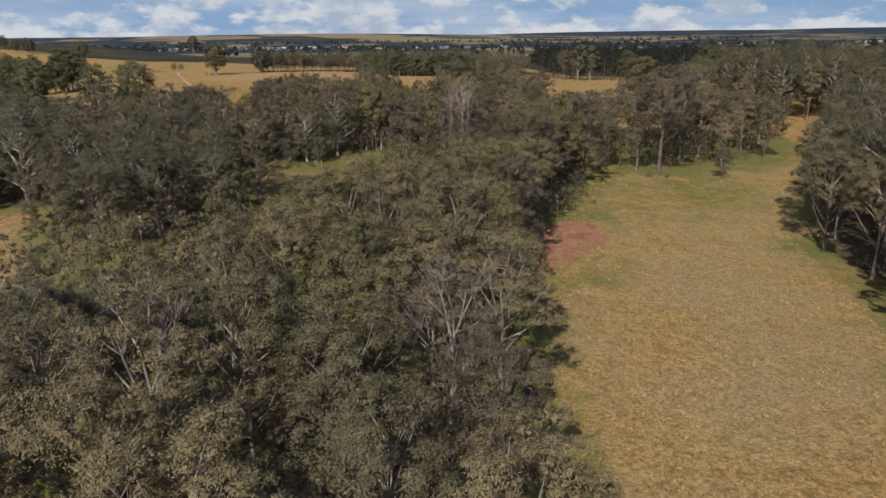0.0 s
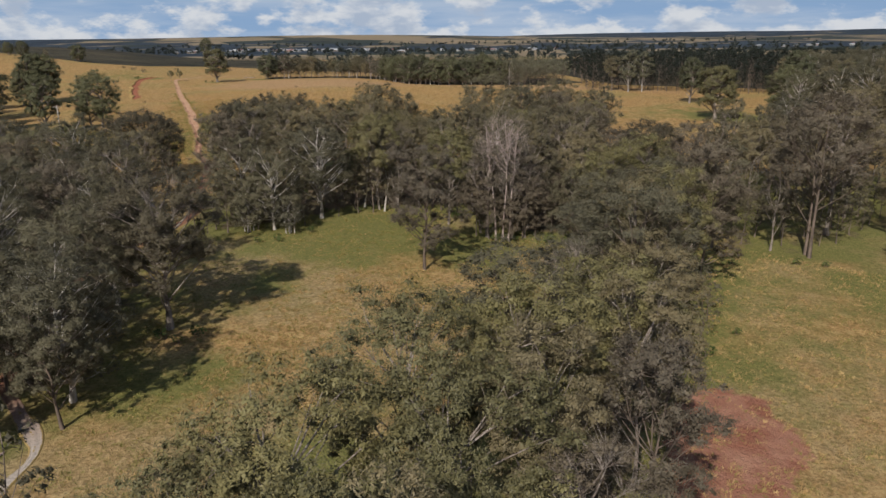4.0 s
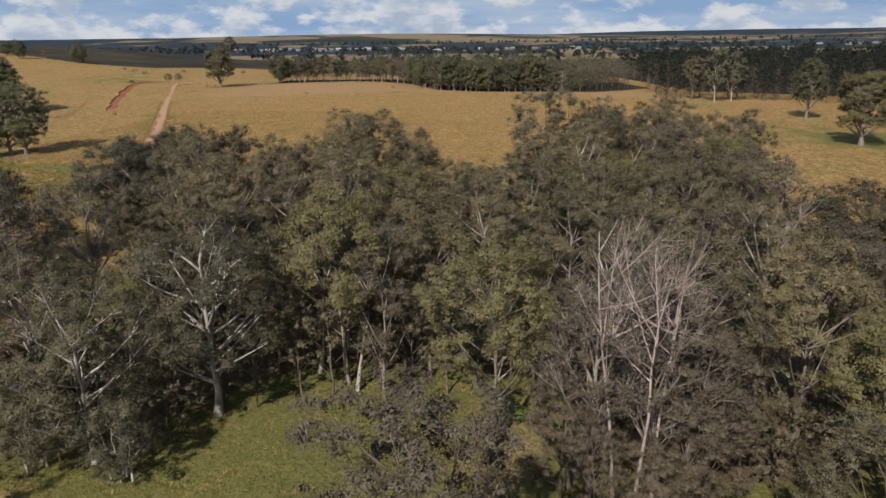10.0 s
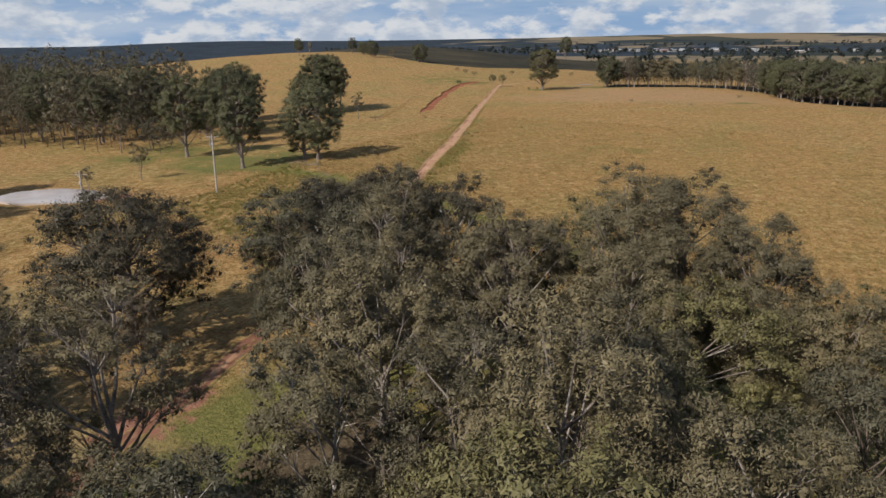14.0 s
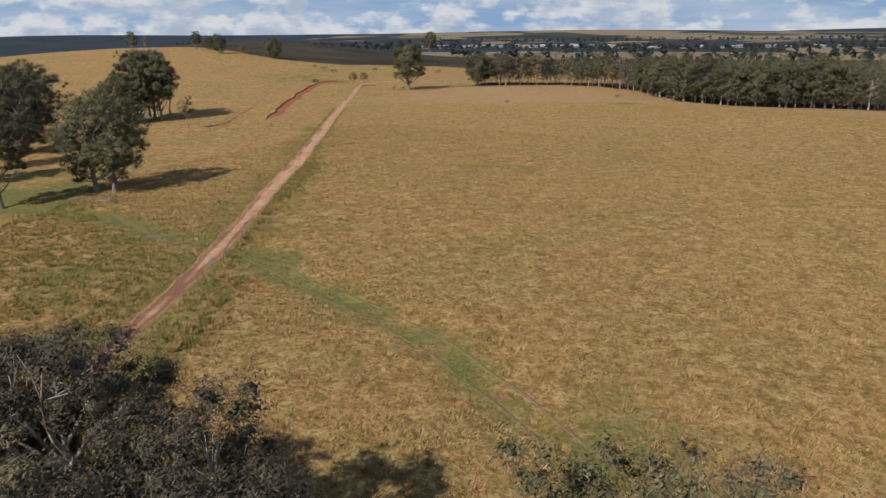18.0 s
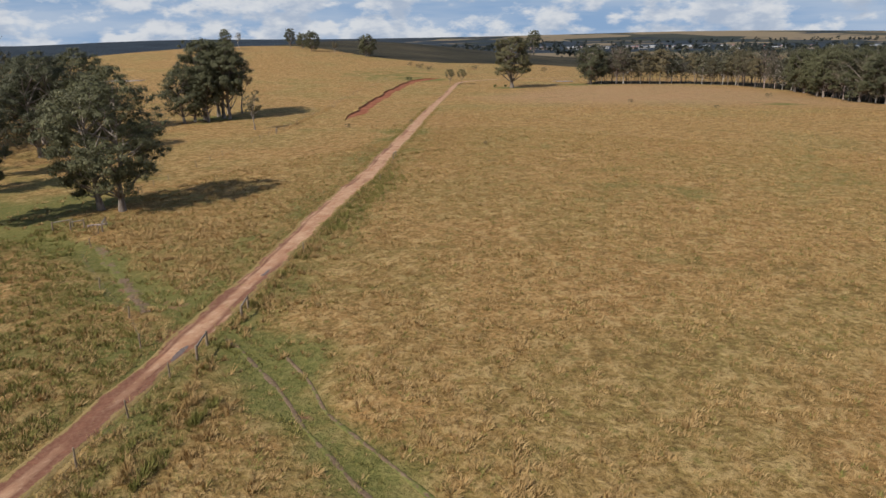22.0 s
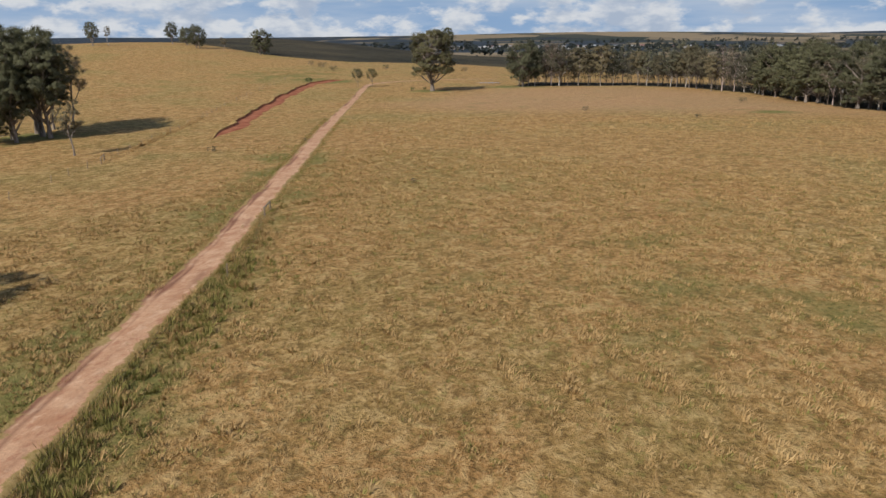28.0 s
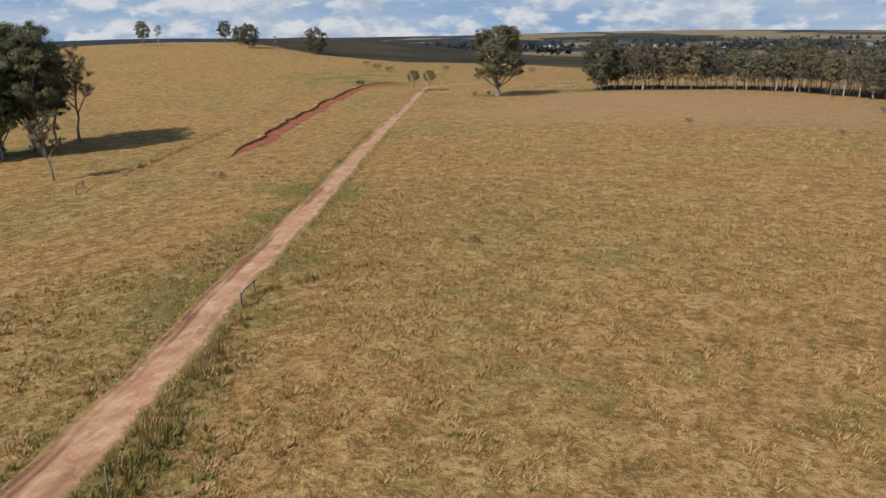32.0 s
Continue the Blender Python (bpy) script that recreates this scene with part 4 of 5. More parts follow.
# lone and marked trees, one by one
single("spread", -35.2, 134, 1.06, 40, 1.0, room=1.2)
for key, x, y, size in (("dome_e", -44.5, 108.5, 1.05), ("dome_e", -55, 98, 0.95), ("grey_dome", -38.0, 118.0, 1.0), ("dome_e", -45, 119.5, 1.0), ("grey_dome", -48.5, 125, 0.95), ("dome_e", -41.5, 126.0, 1.08),
                        ("grey_dome", -44.5, 141, 1.02), ("dome_e", -42.5, 134.5, 1.05), ("grey_dome", -60.5, 163, 0.95), ("dome_e", -61, 176, 0.95)):
    single(key, x, y, size, group="dark trees west of the meadow")
for key, x, y, size in (("dome_a", -12.6, 214.1, 1.0), ("dome_c", -16.0, 208.5, 1.08), ("dome_a", -9.0, 213.2, 0.94), ("dome_c", -6.5, 216.5, 0.98), ("dome_b", -20.5, 207.5, 1.0)):
    single(key, x, y, size, group="woodland behind the meadow")
single("dome_e", -36.5, 113.5, 0.95, 10)
single("sapling", -41.5, 110.5, 0.75, 30)
single("brown", -7.1, 154.5, 1.2, 75, 1.0)
for x, y, size in ((-14.5, 81, 1.25), (-13.6, 86.6, 1.15), (-10, 90.5, 1.32), (-5, 100.5, 1.34), (3, 113.5, 1.22), (12.5, 138.5, 1.0), (-20.5, 76, 0.95), (-23, 69, 1.08), (-16, 73, 1.2), (-6, 84, 1.25), (-1, 94, 1.25)):
    single("dome_e" if y > 110 else "dome_c" if size > 1.06 else "dome_a", x, y, size)
single("grey_dome", -33.0, 172.5, 0.92, 20)
single("grey_dome", -39.5, 177, 0.95, 140)
single("clumped", -30, 171, 0.5, 40, room=0.3)
single("clumped", -37, 171.5, 0.5, 90, room=0.3)
single("limbed", -26.5, 179.5, 0.98, 160, 1.0)
single("dead", 4.6, 168.3, 1.06, 15)
single("slim_b", 8.2, 170.4, 0.95, 100, room=0.4)
single("slim_b", 1.2, 172.5, 0.9, 220, room=0.4)
single("thin", 6.4, 174.5, 0.95, 300, room=0.4)
single("thin", 2.2, 170.4, 1.0, 40, room=0.4)
single("thin", 6.0, 169.8, 0.9, 190, room=0.4)
for x, y, size, turn in ((2.4, 169.2, 0.5, 0), (5.6, 167.8, 0.46, 70), (7.8, 169.6, 0.6, 130), (0.4, 171, 0.62, 200), (10, 171.2, 0.6, 310)):
    single("brown", x, y, size, turn, 1.05, room=0.3)
single("dome_e", 15.2, 160.5, 0.92, 200)
single("dark_dome", 22.5, 157.5, 0.86, 40)
single("dome_e", 28.5, 163.5, 1.05, 300)
single("dark_dome", 24.0, 148.5, 0.86, 110)
for key, x, y, size in (("dome_c", 3.9, 106.2, 1.3), ("dome_a", 0.7, 71.4, 1.32), ("dome_c", -8.3, 63.6, 1.28), ("dome_e", 17.0, 150.5, 1.1), ("dome_e", 16.3, 128.9, 1.32)):
    single(key, x, y, size, group="woodland by the field")
for key, x, y, size in (("dome_c", -17.0, 185.5, 1.28), ("dome_c", -4.2, 176.8, 1.2), ("dome_a", -11.7, 192.6, 1.1)):
    single(key, x, y, size, group="woodland behind the meadow")
single("slim_a", -20, 187, 0.95, 20, room=0.6)
single("slim_a", -16, 184, 1.0, 70, room=0.6)
single("slim_b", -13, 182, 0.96, 200, room=0.6)
single("slim_a", 0, 185.5, 0.95, 140, room=0.6)
single("thin", 8.0, 122, 0.92, 60)
single("thin", 5, 92, 0.85, 60)
single("thin", 0.3, 50, 1.1, 10)
single("thin", -7, 62, 0.8, 130)
single("umbrella", -70, 209, 1.0, 30, room=1.4)
single("dark_dome", -54.5, 223.5, 0.86, 60)
single("dark_dome", -47.2, 221.0, 1.0, 160)
single("dark_dome", -38.3, 217.6, 1.0, 250)
single("dark_dome", -51.5, 217.5, 0.95, 100)
single("dark_dome", -34, 219, 0.74, 200)
single("dome_e", -43, 213.5, 1.1, 310)
single("dome_c", -58.5, 219, 0.86, 310)
single("dome_e", -50.5, 212, 1.15, 20)
single("dome_b", -40.5, 213, 1.12, 120)
single("feather", -22.0, 215.2, 0.95, 20)
single("feather", -18.9, 215.4, 0.94, 310)
single("feather", -14.6, 214.0, 0.86, 120)
single("brown", -31, 217.5, 1.0, 60)
single("dome_e", 4, 248, 1.36, 20)
single("dome_e", 11, 243, 1.2, 160)
single("sapling", -67.5, 203, 0.85, 80, room=0.4)
single("brown", -62.5, 204.5, 0.5, 80, room=0.4)
single("dome_d", -61, 198.5, 0.55, 20, room=0.4)
single("dome_d", -62, 192, 0.8, 80)
single("tall_brown", 51.5, 165.5, 1.0, 10, 1.0)
single("slim_b", 46.5, 168, 0.98, 60)
single("brown", 65, 163, 0.5, 60)
single("dome_b", 69, 190, 1.5, 60)
single("dome_d", 60, 178, 1.45, 160)
single("paddock", 88.5, 321, 0.98, 10, 1.0, group="paddock trees")
single("paddock_b", 95, 373, 0.95, 80, group="paddock trees")
single("umbrella", 37.5, 211, 0.88, 200)
single("thin", 41.5, 203, 0.7, 20)
for key, x, y, size in (("limbed", 77, 237, 1.05), ("paddock_c", 113, 318, 1.1), ("paddock_b", 122, 335, 1.2), ("paddock_c", 136, 326, 1.15), ("limbed", 106, 296, 1.15), ("line_b", 80, 425, 1.2), ("line_b", 88, 430, 1.15), ("line_a", 73, 432, 1.1)):
    single(key, x, y, size, group="paddock trees")
for key, x, y, size in (("paddock_c", -128.5, 304, 1.07), ("paddock_b", -138.5, 289.5, 0.96), ("paddock_b", -166, 296, 1.05), ("paddock_c", -188, 334, 1.2), ("paddock_b", -217, 306, 1.0),
                        ("paddock_b", -207, 345, 1.02), ("paddock_c", -217, 364, 1.2), ("paddock_c", -226, 328, 1.25), ("paddock_b", -266, 327, 1.05), ("paddock_c", -292, 334, 1.1),
                        ("paddock_b", -240, 300, 0.9), ("paddock_c", -250, 345, 1.1), ("paddock_b", -176, 313, 0.9), ("paddock_c", -280, 300, 1.0), ("paddock_b", -310, 300, 1.0), ("paddock_c", -320, 345, 1.1)):
    single(key, x, y, size, group="paddock trees")
for key, x, y, size in (("paddock_c", -152, 222, 0.9), ("paddock_c", -128, 206, 0.8), ("paddock_b", -172, 236, 0.9), ("paddock_c", -112, 196, 0.85)):
    single(key, x, y, size, group="paddock trees")
for x, y, size in ((-149, 269, 0.95), (-191, 294, 1.25), (-148, 255.5, 0.62), (-173.8, 381.5, 1.12)):
    single("sapling", x, y, size, group="young trees in the grass")
for key, x, y, size in (("paddock_c", -204, 387.5, 0.9), ("paddock_b", -204.5, 394, 1.14), ("paddock_b", -202, 399, 1.12), ("paddock_b", -198, 397.5, 1.06), ("paddock_b", -207, 402, 1.12), ("paddock_b", -200, 391, 0.8), ("dome_d", -209, 408, 1.15), ("dome_d", -206, 411, 1.1)):
    single(key, x, y, size, room=0.3, group="clump of tall gums")
single("paddock", -161, 524, 1.08, 50, group="paddock trees")
single("dome_c", -193, 528.5, 0.5, group="pair of small trees by the track")
single("dome_c", -188.8, 532, 0.5, group="pair of small trees by the track")
for key, x, y, size in (("paddock_b", -408, 612, 0.66), ("slim_a", -398, 614, 0.7), ("paddock_b", -388, 655, 0.66), ("paddock_c", -380, 658, 0.6), ("paddock_c", -357, 640, 0.74), ("sapling", -338, 640, 0.85),
                        ("paddock_c", -312, 640, 0.78), ("paddock_b", -330, 985, 1.3)):
    single(key, x, y, size, group="hill-top trees")

# woodland
MIX = ["dome_a", "dome_a", "dome_c", "dome_b", "dome_b", "dome_c", "dome_d", "slim_a", "brown", "dome_e"]
stand(WOOD_NEAR, 6.8, ["dome_a", "dome_b", "dome_c", "dome_c", "dome_d", "dome_a", "dome_b", "brown"], "woodland by the field", 11, (1.02, 1.28))
OPEN = [(-20, 165, 14), (-46.5, 197, 6), (-50, 202, 5), (-38, 192, 4.5)]
stand(WOOD_MID, 6.6, MIX, "woodland behind the meadow", 12, (0.95, 1.2), OPEN)
BEHIND = "grey-green gum woodland with patches of dry grass between"
YOUNG = "dense understorey of young gums beneath the taller trees"
FRONT = [(-46, 169), (-38, 170), (-30, 173), (-22, 182), (-13, 183), (-6, 184), (0, 185), (6, 174), (17, 170), (31, 174), (31, 180), (17, 180), (8, 184), (2, 191), (-14, 191), (-24, 189), (-34, 181), (-46, 178)]
mass("thicket of young gums along the woodland edge", FRONT, 2.6, 25, (0.42, 0.74))
mass(YOUNG, WOOD_MID, 3.6, 22, (0.30, 0.52), OPEN)
mass(YOUNG, WOOD_NEAR, 3.6, 23, (0.28, 0.46))
grove(BEHIND, WOOD_LEFT, 6.2, ["dome_e", "grey_dome", "dome_e", "limbed", "dome_d", "brown"], 13, (0.85, 1.12), [(-62, 112, 7)])
mass(YOUNG, WOOD_LEFT, 5.0, 36, (0.4, 0.65), [(-62, 112, 9)])
grove(BEHIND, [(48, 40), (52, 66), (61, 84), (59, 104), (68, 126), (80, 148), (97, 176), (146, 262), (172, 262), (118, 172), (96, 130), (82, 96), (70, 40)], 6.0, ["dome_e", "dome_b", "dome_a", "dome_e", "dome_d", "limbed"], 29, (1.05, 1.35))
mass(BEHIND, WOOD_RIGHT, 7.0, 14, (0.9, 1.2))
grove(BEHIND, [(16, 200), (34, 186), (62, 198), (52, 236), (36, 254), (21, 266), (10, 240)], 5.2, ["dome_a", "dome_d", "brown", "dome_b", "slim_b"], 27, (0.88, 1.08))
mass(YOUNG, [(38, 170), (48, 168), (66, 176), (80, 186), (76, 196), (56, 190), (40, 186)], 3.6, 30, (0.42, 0.7))
grove(BEHIND, WOOD_BACK, 5.8, ["dome_b", "dome_a", "dome_d", "brown", "dome_e"], 15, (0.85, 1.1))
mass(BEHIND, [(-150, 90), (-126, 112), (-135, 160), (-112, 190), (-150, 205), (-210, 190), (-210, 90)], 9, 16, (0.9, 1.1))
grove(BEHIND, [(-29, 20), (-29, 66), (-26, 74), (-33, 76), (-42, 72), (-46, 66), (-44, 20)], 5.0, ["dome_e", "dome_b", "grey_dome", "dome_e", "dome_d"], 28, (0.66, 0.88), [(-35, 82, 4)])
mass(BEHIND, [(-30, 16), (-29, 66), (-22, 84), (-31, 98), (-37, 90), (-50, 84), (-64, 60), (-60, 16)], 5.6, 17, (0.7, 0.95), [(-35, 84, 5), (-40, 94, 5.5), (-46, 92, 5), (-44, 103, 5), (-52, 80, 5)])
grove(BEHIND, [(112, 270), (146, 262), (210, 270), (230, 420), (160, 420), (128, 360)], 8.5, ["dome_e", "dome_a", "limbed", "dome_b"], 18, (1.15, 1.5))
BELT = [(-141, 558), (-120, 572), (-99, 580), (-82, 575), (-70, 556), (-56, 544), (-46, 514), (-34, 486), (-16, 472), (34, 470)]
rng = random.Random(19)
for (x0, y0), (x1, y1) in zip(BELT, BELT[1:]):
    for k in range(max(2, round(math.hypot(x1 - x0, y1 - y0) / 5.0))):
        u = (k + rng.random() * 0.5) / max(2, round(math.hypot(x1 - x0, y1 - y0) / 4.2))
        x, y = x0 + (x1 - x0) * u, y0 + (y1 - y0) * u + rng.uniform(-2.5, 5)
        full = rng.random() < (0.85 if x > -52 else 0.18)
        key = rng.choice(("paddock_c", "grey_dome", "dome_e", "limbed") if full else ("line_a", "line_a", "line_b", "line_b", "line_c"))
        single(key, x, y, rng.uniform(0.72, 0.98), rng.uniform(0, 360), group="shelter belt")
mass("dense shelter belt of gum trees behind the first row", [(-141, 563), (-99, 588), (-78, 582), (-54, 552), (-30, 492), (34, 476), (60, 500), (62, 560), (10, 570), (-50, 590), (-90, 604), (-141, 585)], 6.0, 19, (0.78, 1.0), leaf=LEAF_GREY)
mass(YOUNG, [(-141, 560), (-99, 581), (-78, 580), (-54, 550), (-30, 490), (34, 476), (60, 500), (30, 520), (-20, 520), (-50, 590), (-90, 600), (-141, 580)], 3.2, 24, (0.42, 0.7))
mass(YOUNG, [(-46, 512), (-34, 484), (-16, 469), (34, 467), (34, 474), (-14, 476), (-30, 490), (-42, 518)], 2.8, 31, (0.3, 0.5), leaf=LEAF_MASS)
single("paddock_c", -137, 559, 0.95, 40, 1.0, group="shelter belt")
single("line_c", -128, 566, 1.0, 40, 1.0, group="shelter belt")
mass(BEHIND, [(-205, 292), (-300, 262), (-420, 290), (-430, 395), (-330, 390), (-262, 372), (-222, 350)], 6.6, 34, (0.85, 1.6))
mass(YOUNG, [(-176, 296), (-215, 290), (-310, 275), (-310, 330), (-240, 340), (-190, 330)], 5.5, 33, (0.45, 0.75))
mass(BEHIND, [(-180, 300), (-215, 296), (-300, 280), (-300, 345), (-240, 360), (-195, 345)], 9, 26, (1.0, 1.35))
mass(BEHIND, [(-420, 250), (-300, 230), (-240, 280), (-300, 290), (-330, 340), (-400, 330)], 12, 20, (1.0, 1.3))
# woodland under cloud: the shade is painted by the darker leaf colour
mass("gum woodland beyond the paddock, darkened in colour for cloud shade", [(60, 440), (160, 425), (260, 430), (260, 620), (80, 620)], 9, 21, (0.95, 1.2), leaf=LEAF_FAR_SHADED)
mass("low undergrowth of the far gum woodland, darkened in colour for cloud shade", [(60, 436), (160, 421), (262, 426), (262, 470), (70, 480)], 5.0, 37, (0.5, 0.75), leaf=LEAF_FAR_SHADED)

# ---- far woods: belts of small trees joined into stuff ----


def far_woods(name, label, spots, count, leaf, seed, material=LEAF_FAR_SHADED):
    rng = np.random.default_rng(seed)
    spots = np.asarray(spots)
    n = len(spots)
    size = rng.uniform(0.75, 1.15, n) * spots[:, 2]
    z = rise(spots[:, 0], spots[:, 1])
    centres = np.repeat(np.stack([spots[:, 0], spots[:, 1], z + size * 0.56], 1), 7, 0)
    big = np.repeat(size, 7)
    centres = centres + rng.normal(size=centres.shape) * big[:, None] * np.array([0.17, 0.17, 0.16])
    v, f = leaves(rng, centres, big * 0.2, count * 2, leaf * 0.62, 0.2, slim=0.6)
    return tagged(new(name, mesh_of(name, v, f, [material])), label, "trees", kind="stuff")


def scatter(ring, number, size, seed):
    rng = random.Random(seed)
    xs, ys = [p[0] for p in ring], [p[1] for p in ring]
    got = []
    while len(got) < number:
        x, y = rng.uniform(min(xs), max(xs)), rng.uniform(min(ys), max(ys))
        if inside(np.array([x]), np.array([y]), ring)[0]:
            got.append((x, y, size * rng.uniform(0.7, 1.15)))
    return got


def belt(x0, y0, x1, y1, number, size, wide, seed):
    rng = random.Random(seed)
    return [(x0 + (x1 - x0) * u + rng.gauss(0, wide), y0 + (y1 - y0) * u + rng.gauss(0, wide), size * rng.uniform(0.7, 1.2)) for u in (rng.random() for _ in range(number))]


far_woods("far_woodland", "eucalyptus woodland filling the middle distance, darkened in colour for cloud shade",
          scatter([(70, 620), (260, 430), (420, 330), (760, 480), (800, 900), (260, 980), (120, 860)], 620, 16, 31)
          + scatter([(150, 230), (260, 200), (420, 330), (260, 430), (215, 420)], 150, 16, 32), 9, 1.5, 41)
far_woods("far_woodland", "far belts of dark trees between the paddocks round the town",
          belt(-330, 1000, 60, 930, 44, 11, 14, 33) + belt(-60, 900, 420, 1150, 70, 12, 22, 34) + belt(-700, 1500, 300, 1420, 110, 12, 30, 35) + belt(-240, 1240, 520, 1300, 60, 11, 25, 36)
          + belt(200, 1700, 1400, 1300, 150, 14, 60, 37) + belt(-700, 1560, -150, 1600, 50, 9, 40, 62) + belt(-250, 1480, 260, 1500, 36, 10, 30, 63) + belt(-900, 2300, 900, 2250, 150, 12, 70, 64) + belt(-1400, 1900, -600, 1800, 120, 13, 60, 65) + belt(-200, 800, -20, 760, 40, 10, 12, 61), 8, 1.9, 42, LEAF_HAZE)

# ---- the town ----


def house(x, y, wide, deep, tall, turn):
    ob = thing("house", pose(x, y, high(x, y), 0, 0, turn), "far small single-storey house with a pale pitched roof", "house", "houses of the far town")
    part("wall", box_bm(wide, deep, tall + 0.6, 0, (0, 0, tall / 2 - 0.3)), WALLS, ob)
    bm = bmesh.new()
    a, b, top = wide / 2 + 0.5, deep / 2 + 0.5, tall + deep * 0.24
    low = [bm.verts.new(v) for v in ((-a, -b, tall), (a, -b, tall), (a, b, tall), (-a, b, tall))]
    ridge = [bm.verts.new((-a + 1.5, 0, top)), bm.verts.new((a - 1.5, 0, top))]
    for f in ((low[0], low[1], ridge[1], ridge[0]), (low[2], low[3], ridge[0], ridge[1]), (low[1], low[2], ridge[1]), (low[3], low[0], ridge[0]), tuple(reversed(low))):
        bm.faces.new(f)
    part("roof", bm, ROOFS, ob)
    for u in (-0.28, 0.28):
        part("window", box_bm(1.8, 0.12, 1.2, 0, (u * wide, -deep / 2 - 0.04, 1.7)), PANE, ob)


rng = random.Random(71)
for k in range(120):
    u = rng.random()
    if k < 70:
        x, y = -660 + 470 * u + rng.gauss(0, 18), 1600 + 240 * rng.random() + 30 * u
    elif k < 100:
        x, y = -190 + 380 * u, 1520 + 130 * rng.random()
    else:
        x, y = 520 + 620 * u, 1600 + 160 * rng.random()
    house(x, y, rng.uniform(7, 12), rng.uniform(5.5, 8), rng.uniform(2.6, 3.3), rng.uniform(-35, 35))

# ---- dams and puddles ----


def pool(name, label, cx, cy, rx, ry, turn, material, lift, seed):
    rng = np.random.default_rng(seed)
    q = np.linspace(0, 2 * math.pi, 40, endpoint=False)
    r = 1 + 0.09 * np.sin(2 * q + seed) + 0.06 * np.sin(3 * q + 2 * seed) + 0.03 * np.sin(7 * q)
    c, s = math.cos(radians(turn)), math.sin(radians(turn))
    px, py = rx * r * np.cos(q), ry * r * np.sin(q)
    x, y = cx + c * px - s * py, cy + s * px + c * py
    level = float(np.max(rise(x, y))) + lift
    rim = np.stack([x, y, np.full(40, level)], 1)
    low = rim - np.array([0, 0, 0.5])
    verts = np.concatenate([rim, low, [[cx, cy, level]]])
    bm = bmesh.new()
    vs = [bm.verts.new(v) for v in verts]
    for k in range(40):
        bm.faces.new((vs[k], vs[(k + 1) % 40], vs[80]))
        bm.faces.new((vs[k + 40], vs[(k + 1) % 40 + 40], vs[(k + 1) % 40], vs[k]))
    me = bpy.data.meshes.new(name)
    bm.to_mesh(me)
    bm.free()
    me.materials.append(material)
    return tagged(new(name, me), label, "water", kind="structure")


pool("water", "shallow farm dam of pale muddy water with bare rim", -150.5, 249, 11, 7.5, 14, WATER, 0.03, 1)
pool("water", "small shallow farm dam in the grass beyond the lone tree", -155, 571, 4.6, 1.8, 20, PUDDLE, 0.04, 2)
pool("water", "small shallow farm dam below the hill", -338, 473, 9, 4, 40, WATER, 0.05, 3)
pool("water", "muddy puddle lying in the track rut", -88.2, 289.5, 1.3, 0.22, 113, PUDDLE, 0.02, 4)
pool("water", "muddy puddle lying in the track rut", -81.2, 272.5, 1.5, 0.22, 113, PUDDLE, 0.02, 5)

# ---- the eroded red bank ----
BANK = [(-162, 405), (-167, 416), (-175, 432), (-183, 449), (-195, 476), (-207, 505), (-215, 530), (-216, 545), (-212, 556)]


def bank():
    ob = thing("earth_bank", pose(0, 0, 0), "eroded bank of bare red clay cut through the paddock", "bank", kind="structure")
    pts = []
    for (x0, y0), (x1, y1) in zip(BANK, BANK[1:]):
        n = max(2, int(math.hypot(x1 - x0, y1 - y0) / 1.2))
        pts += [(x0 + (x1 - x0) * j / n, y0 + (y1 - y0) * j / n) for j in range(n)]
    profile = ((-2.4, -0.15, 0), (-1.5, 0.3, 0), (-0.7, 0.62, 0), (-0.1, 0.75, 0), (0.25, 0.62, 1), (0.5, 0.25, 1), (1.6, 0.16, 1), (3.0, 0.12, 1), (4.6, 0.07, 1), (5.6, -0.15, 1))
    verts = []
    for k, (x, y) in enumerate(pts):
        x2, y2 = pts[min(k + 1, len(pts) - 1)]
        x1, y1 = pts[max(k - 1, 0)]
        d = math.hypot(x2 - x1, y2 - y1)
        sx, sy = (y2 - y1) / d, -(x2 - x1) / d
        end = min(1.0, k / 12, (len(pts) - 1 - k) / 8)
        wob = 0.7 * float(lumps(k * 1.2, 0.5, 5.0, 31)) + 0.3 * float(lumps(k * 1.2, 0.5, 1.9, 32))
        for a, lift, _ in profile:
            wide = 0.66 * a * (0.35 + 0.65 * end) + wob
            px, py = x + sx * wide, y + sy * wide
            verts.append((px, py, high(px, py) + lift * (0.3 + 0.7 * end) - 0.1 * (1 - end)))
    n = len(profile)
    i = np.arange(len(pts) * n).reshape(len(pts), n)
    lip = np.stack([i[:-1, :4], i[:-1, 1:5], i[1:, 1:5], i[1:, :4]], -1).reshape(-1, 4)
    face = np.stack([i[:-1, 4:-1], i[:-1, 5:], i[1:, 5:], i[1:, 4:-1]], -1).reshape(-1, 4)
    zero = np.zeros(len(verts))
    hang("grass_lip", mesh_of("grass_lip", verts, lip, [GROUND], True, {"green": zero + 0.3, "soil": zero, "litter": zero, "dusty": zero, "bleach": zero, "pale": zero, "painted_shade": zero, "field": zero}), ob, "dark overhanging grassy lip")
    hang("clay_face", mesh_of("clay_face", verts, face, [CLAY], True), ob, "bare red clay slope")


bank()

# ---- fences, gates and poles ----
WIRE = simple("rusty_wire", (0.07, 0.05, 0.04), (0.11, 0.085, 0.07), 4.0, 0.7, 0.3, 0.0)
post_bm = tube_bm([(0, 0, -0.4), (0.01, 0, 0.5), (0, 0.01, 1.15), (0, 0.01, 1.2)], [0.062, 0.058, 0.055, 0.04], 7)
POST_MESH = bpy.data.meshes.new("post")
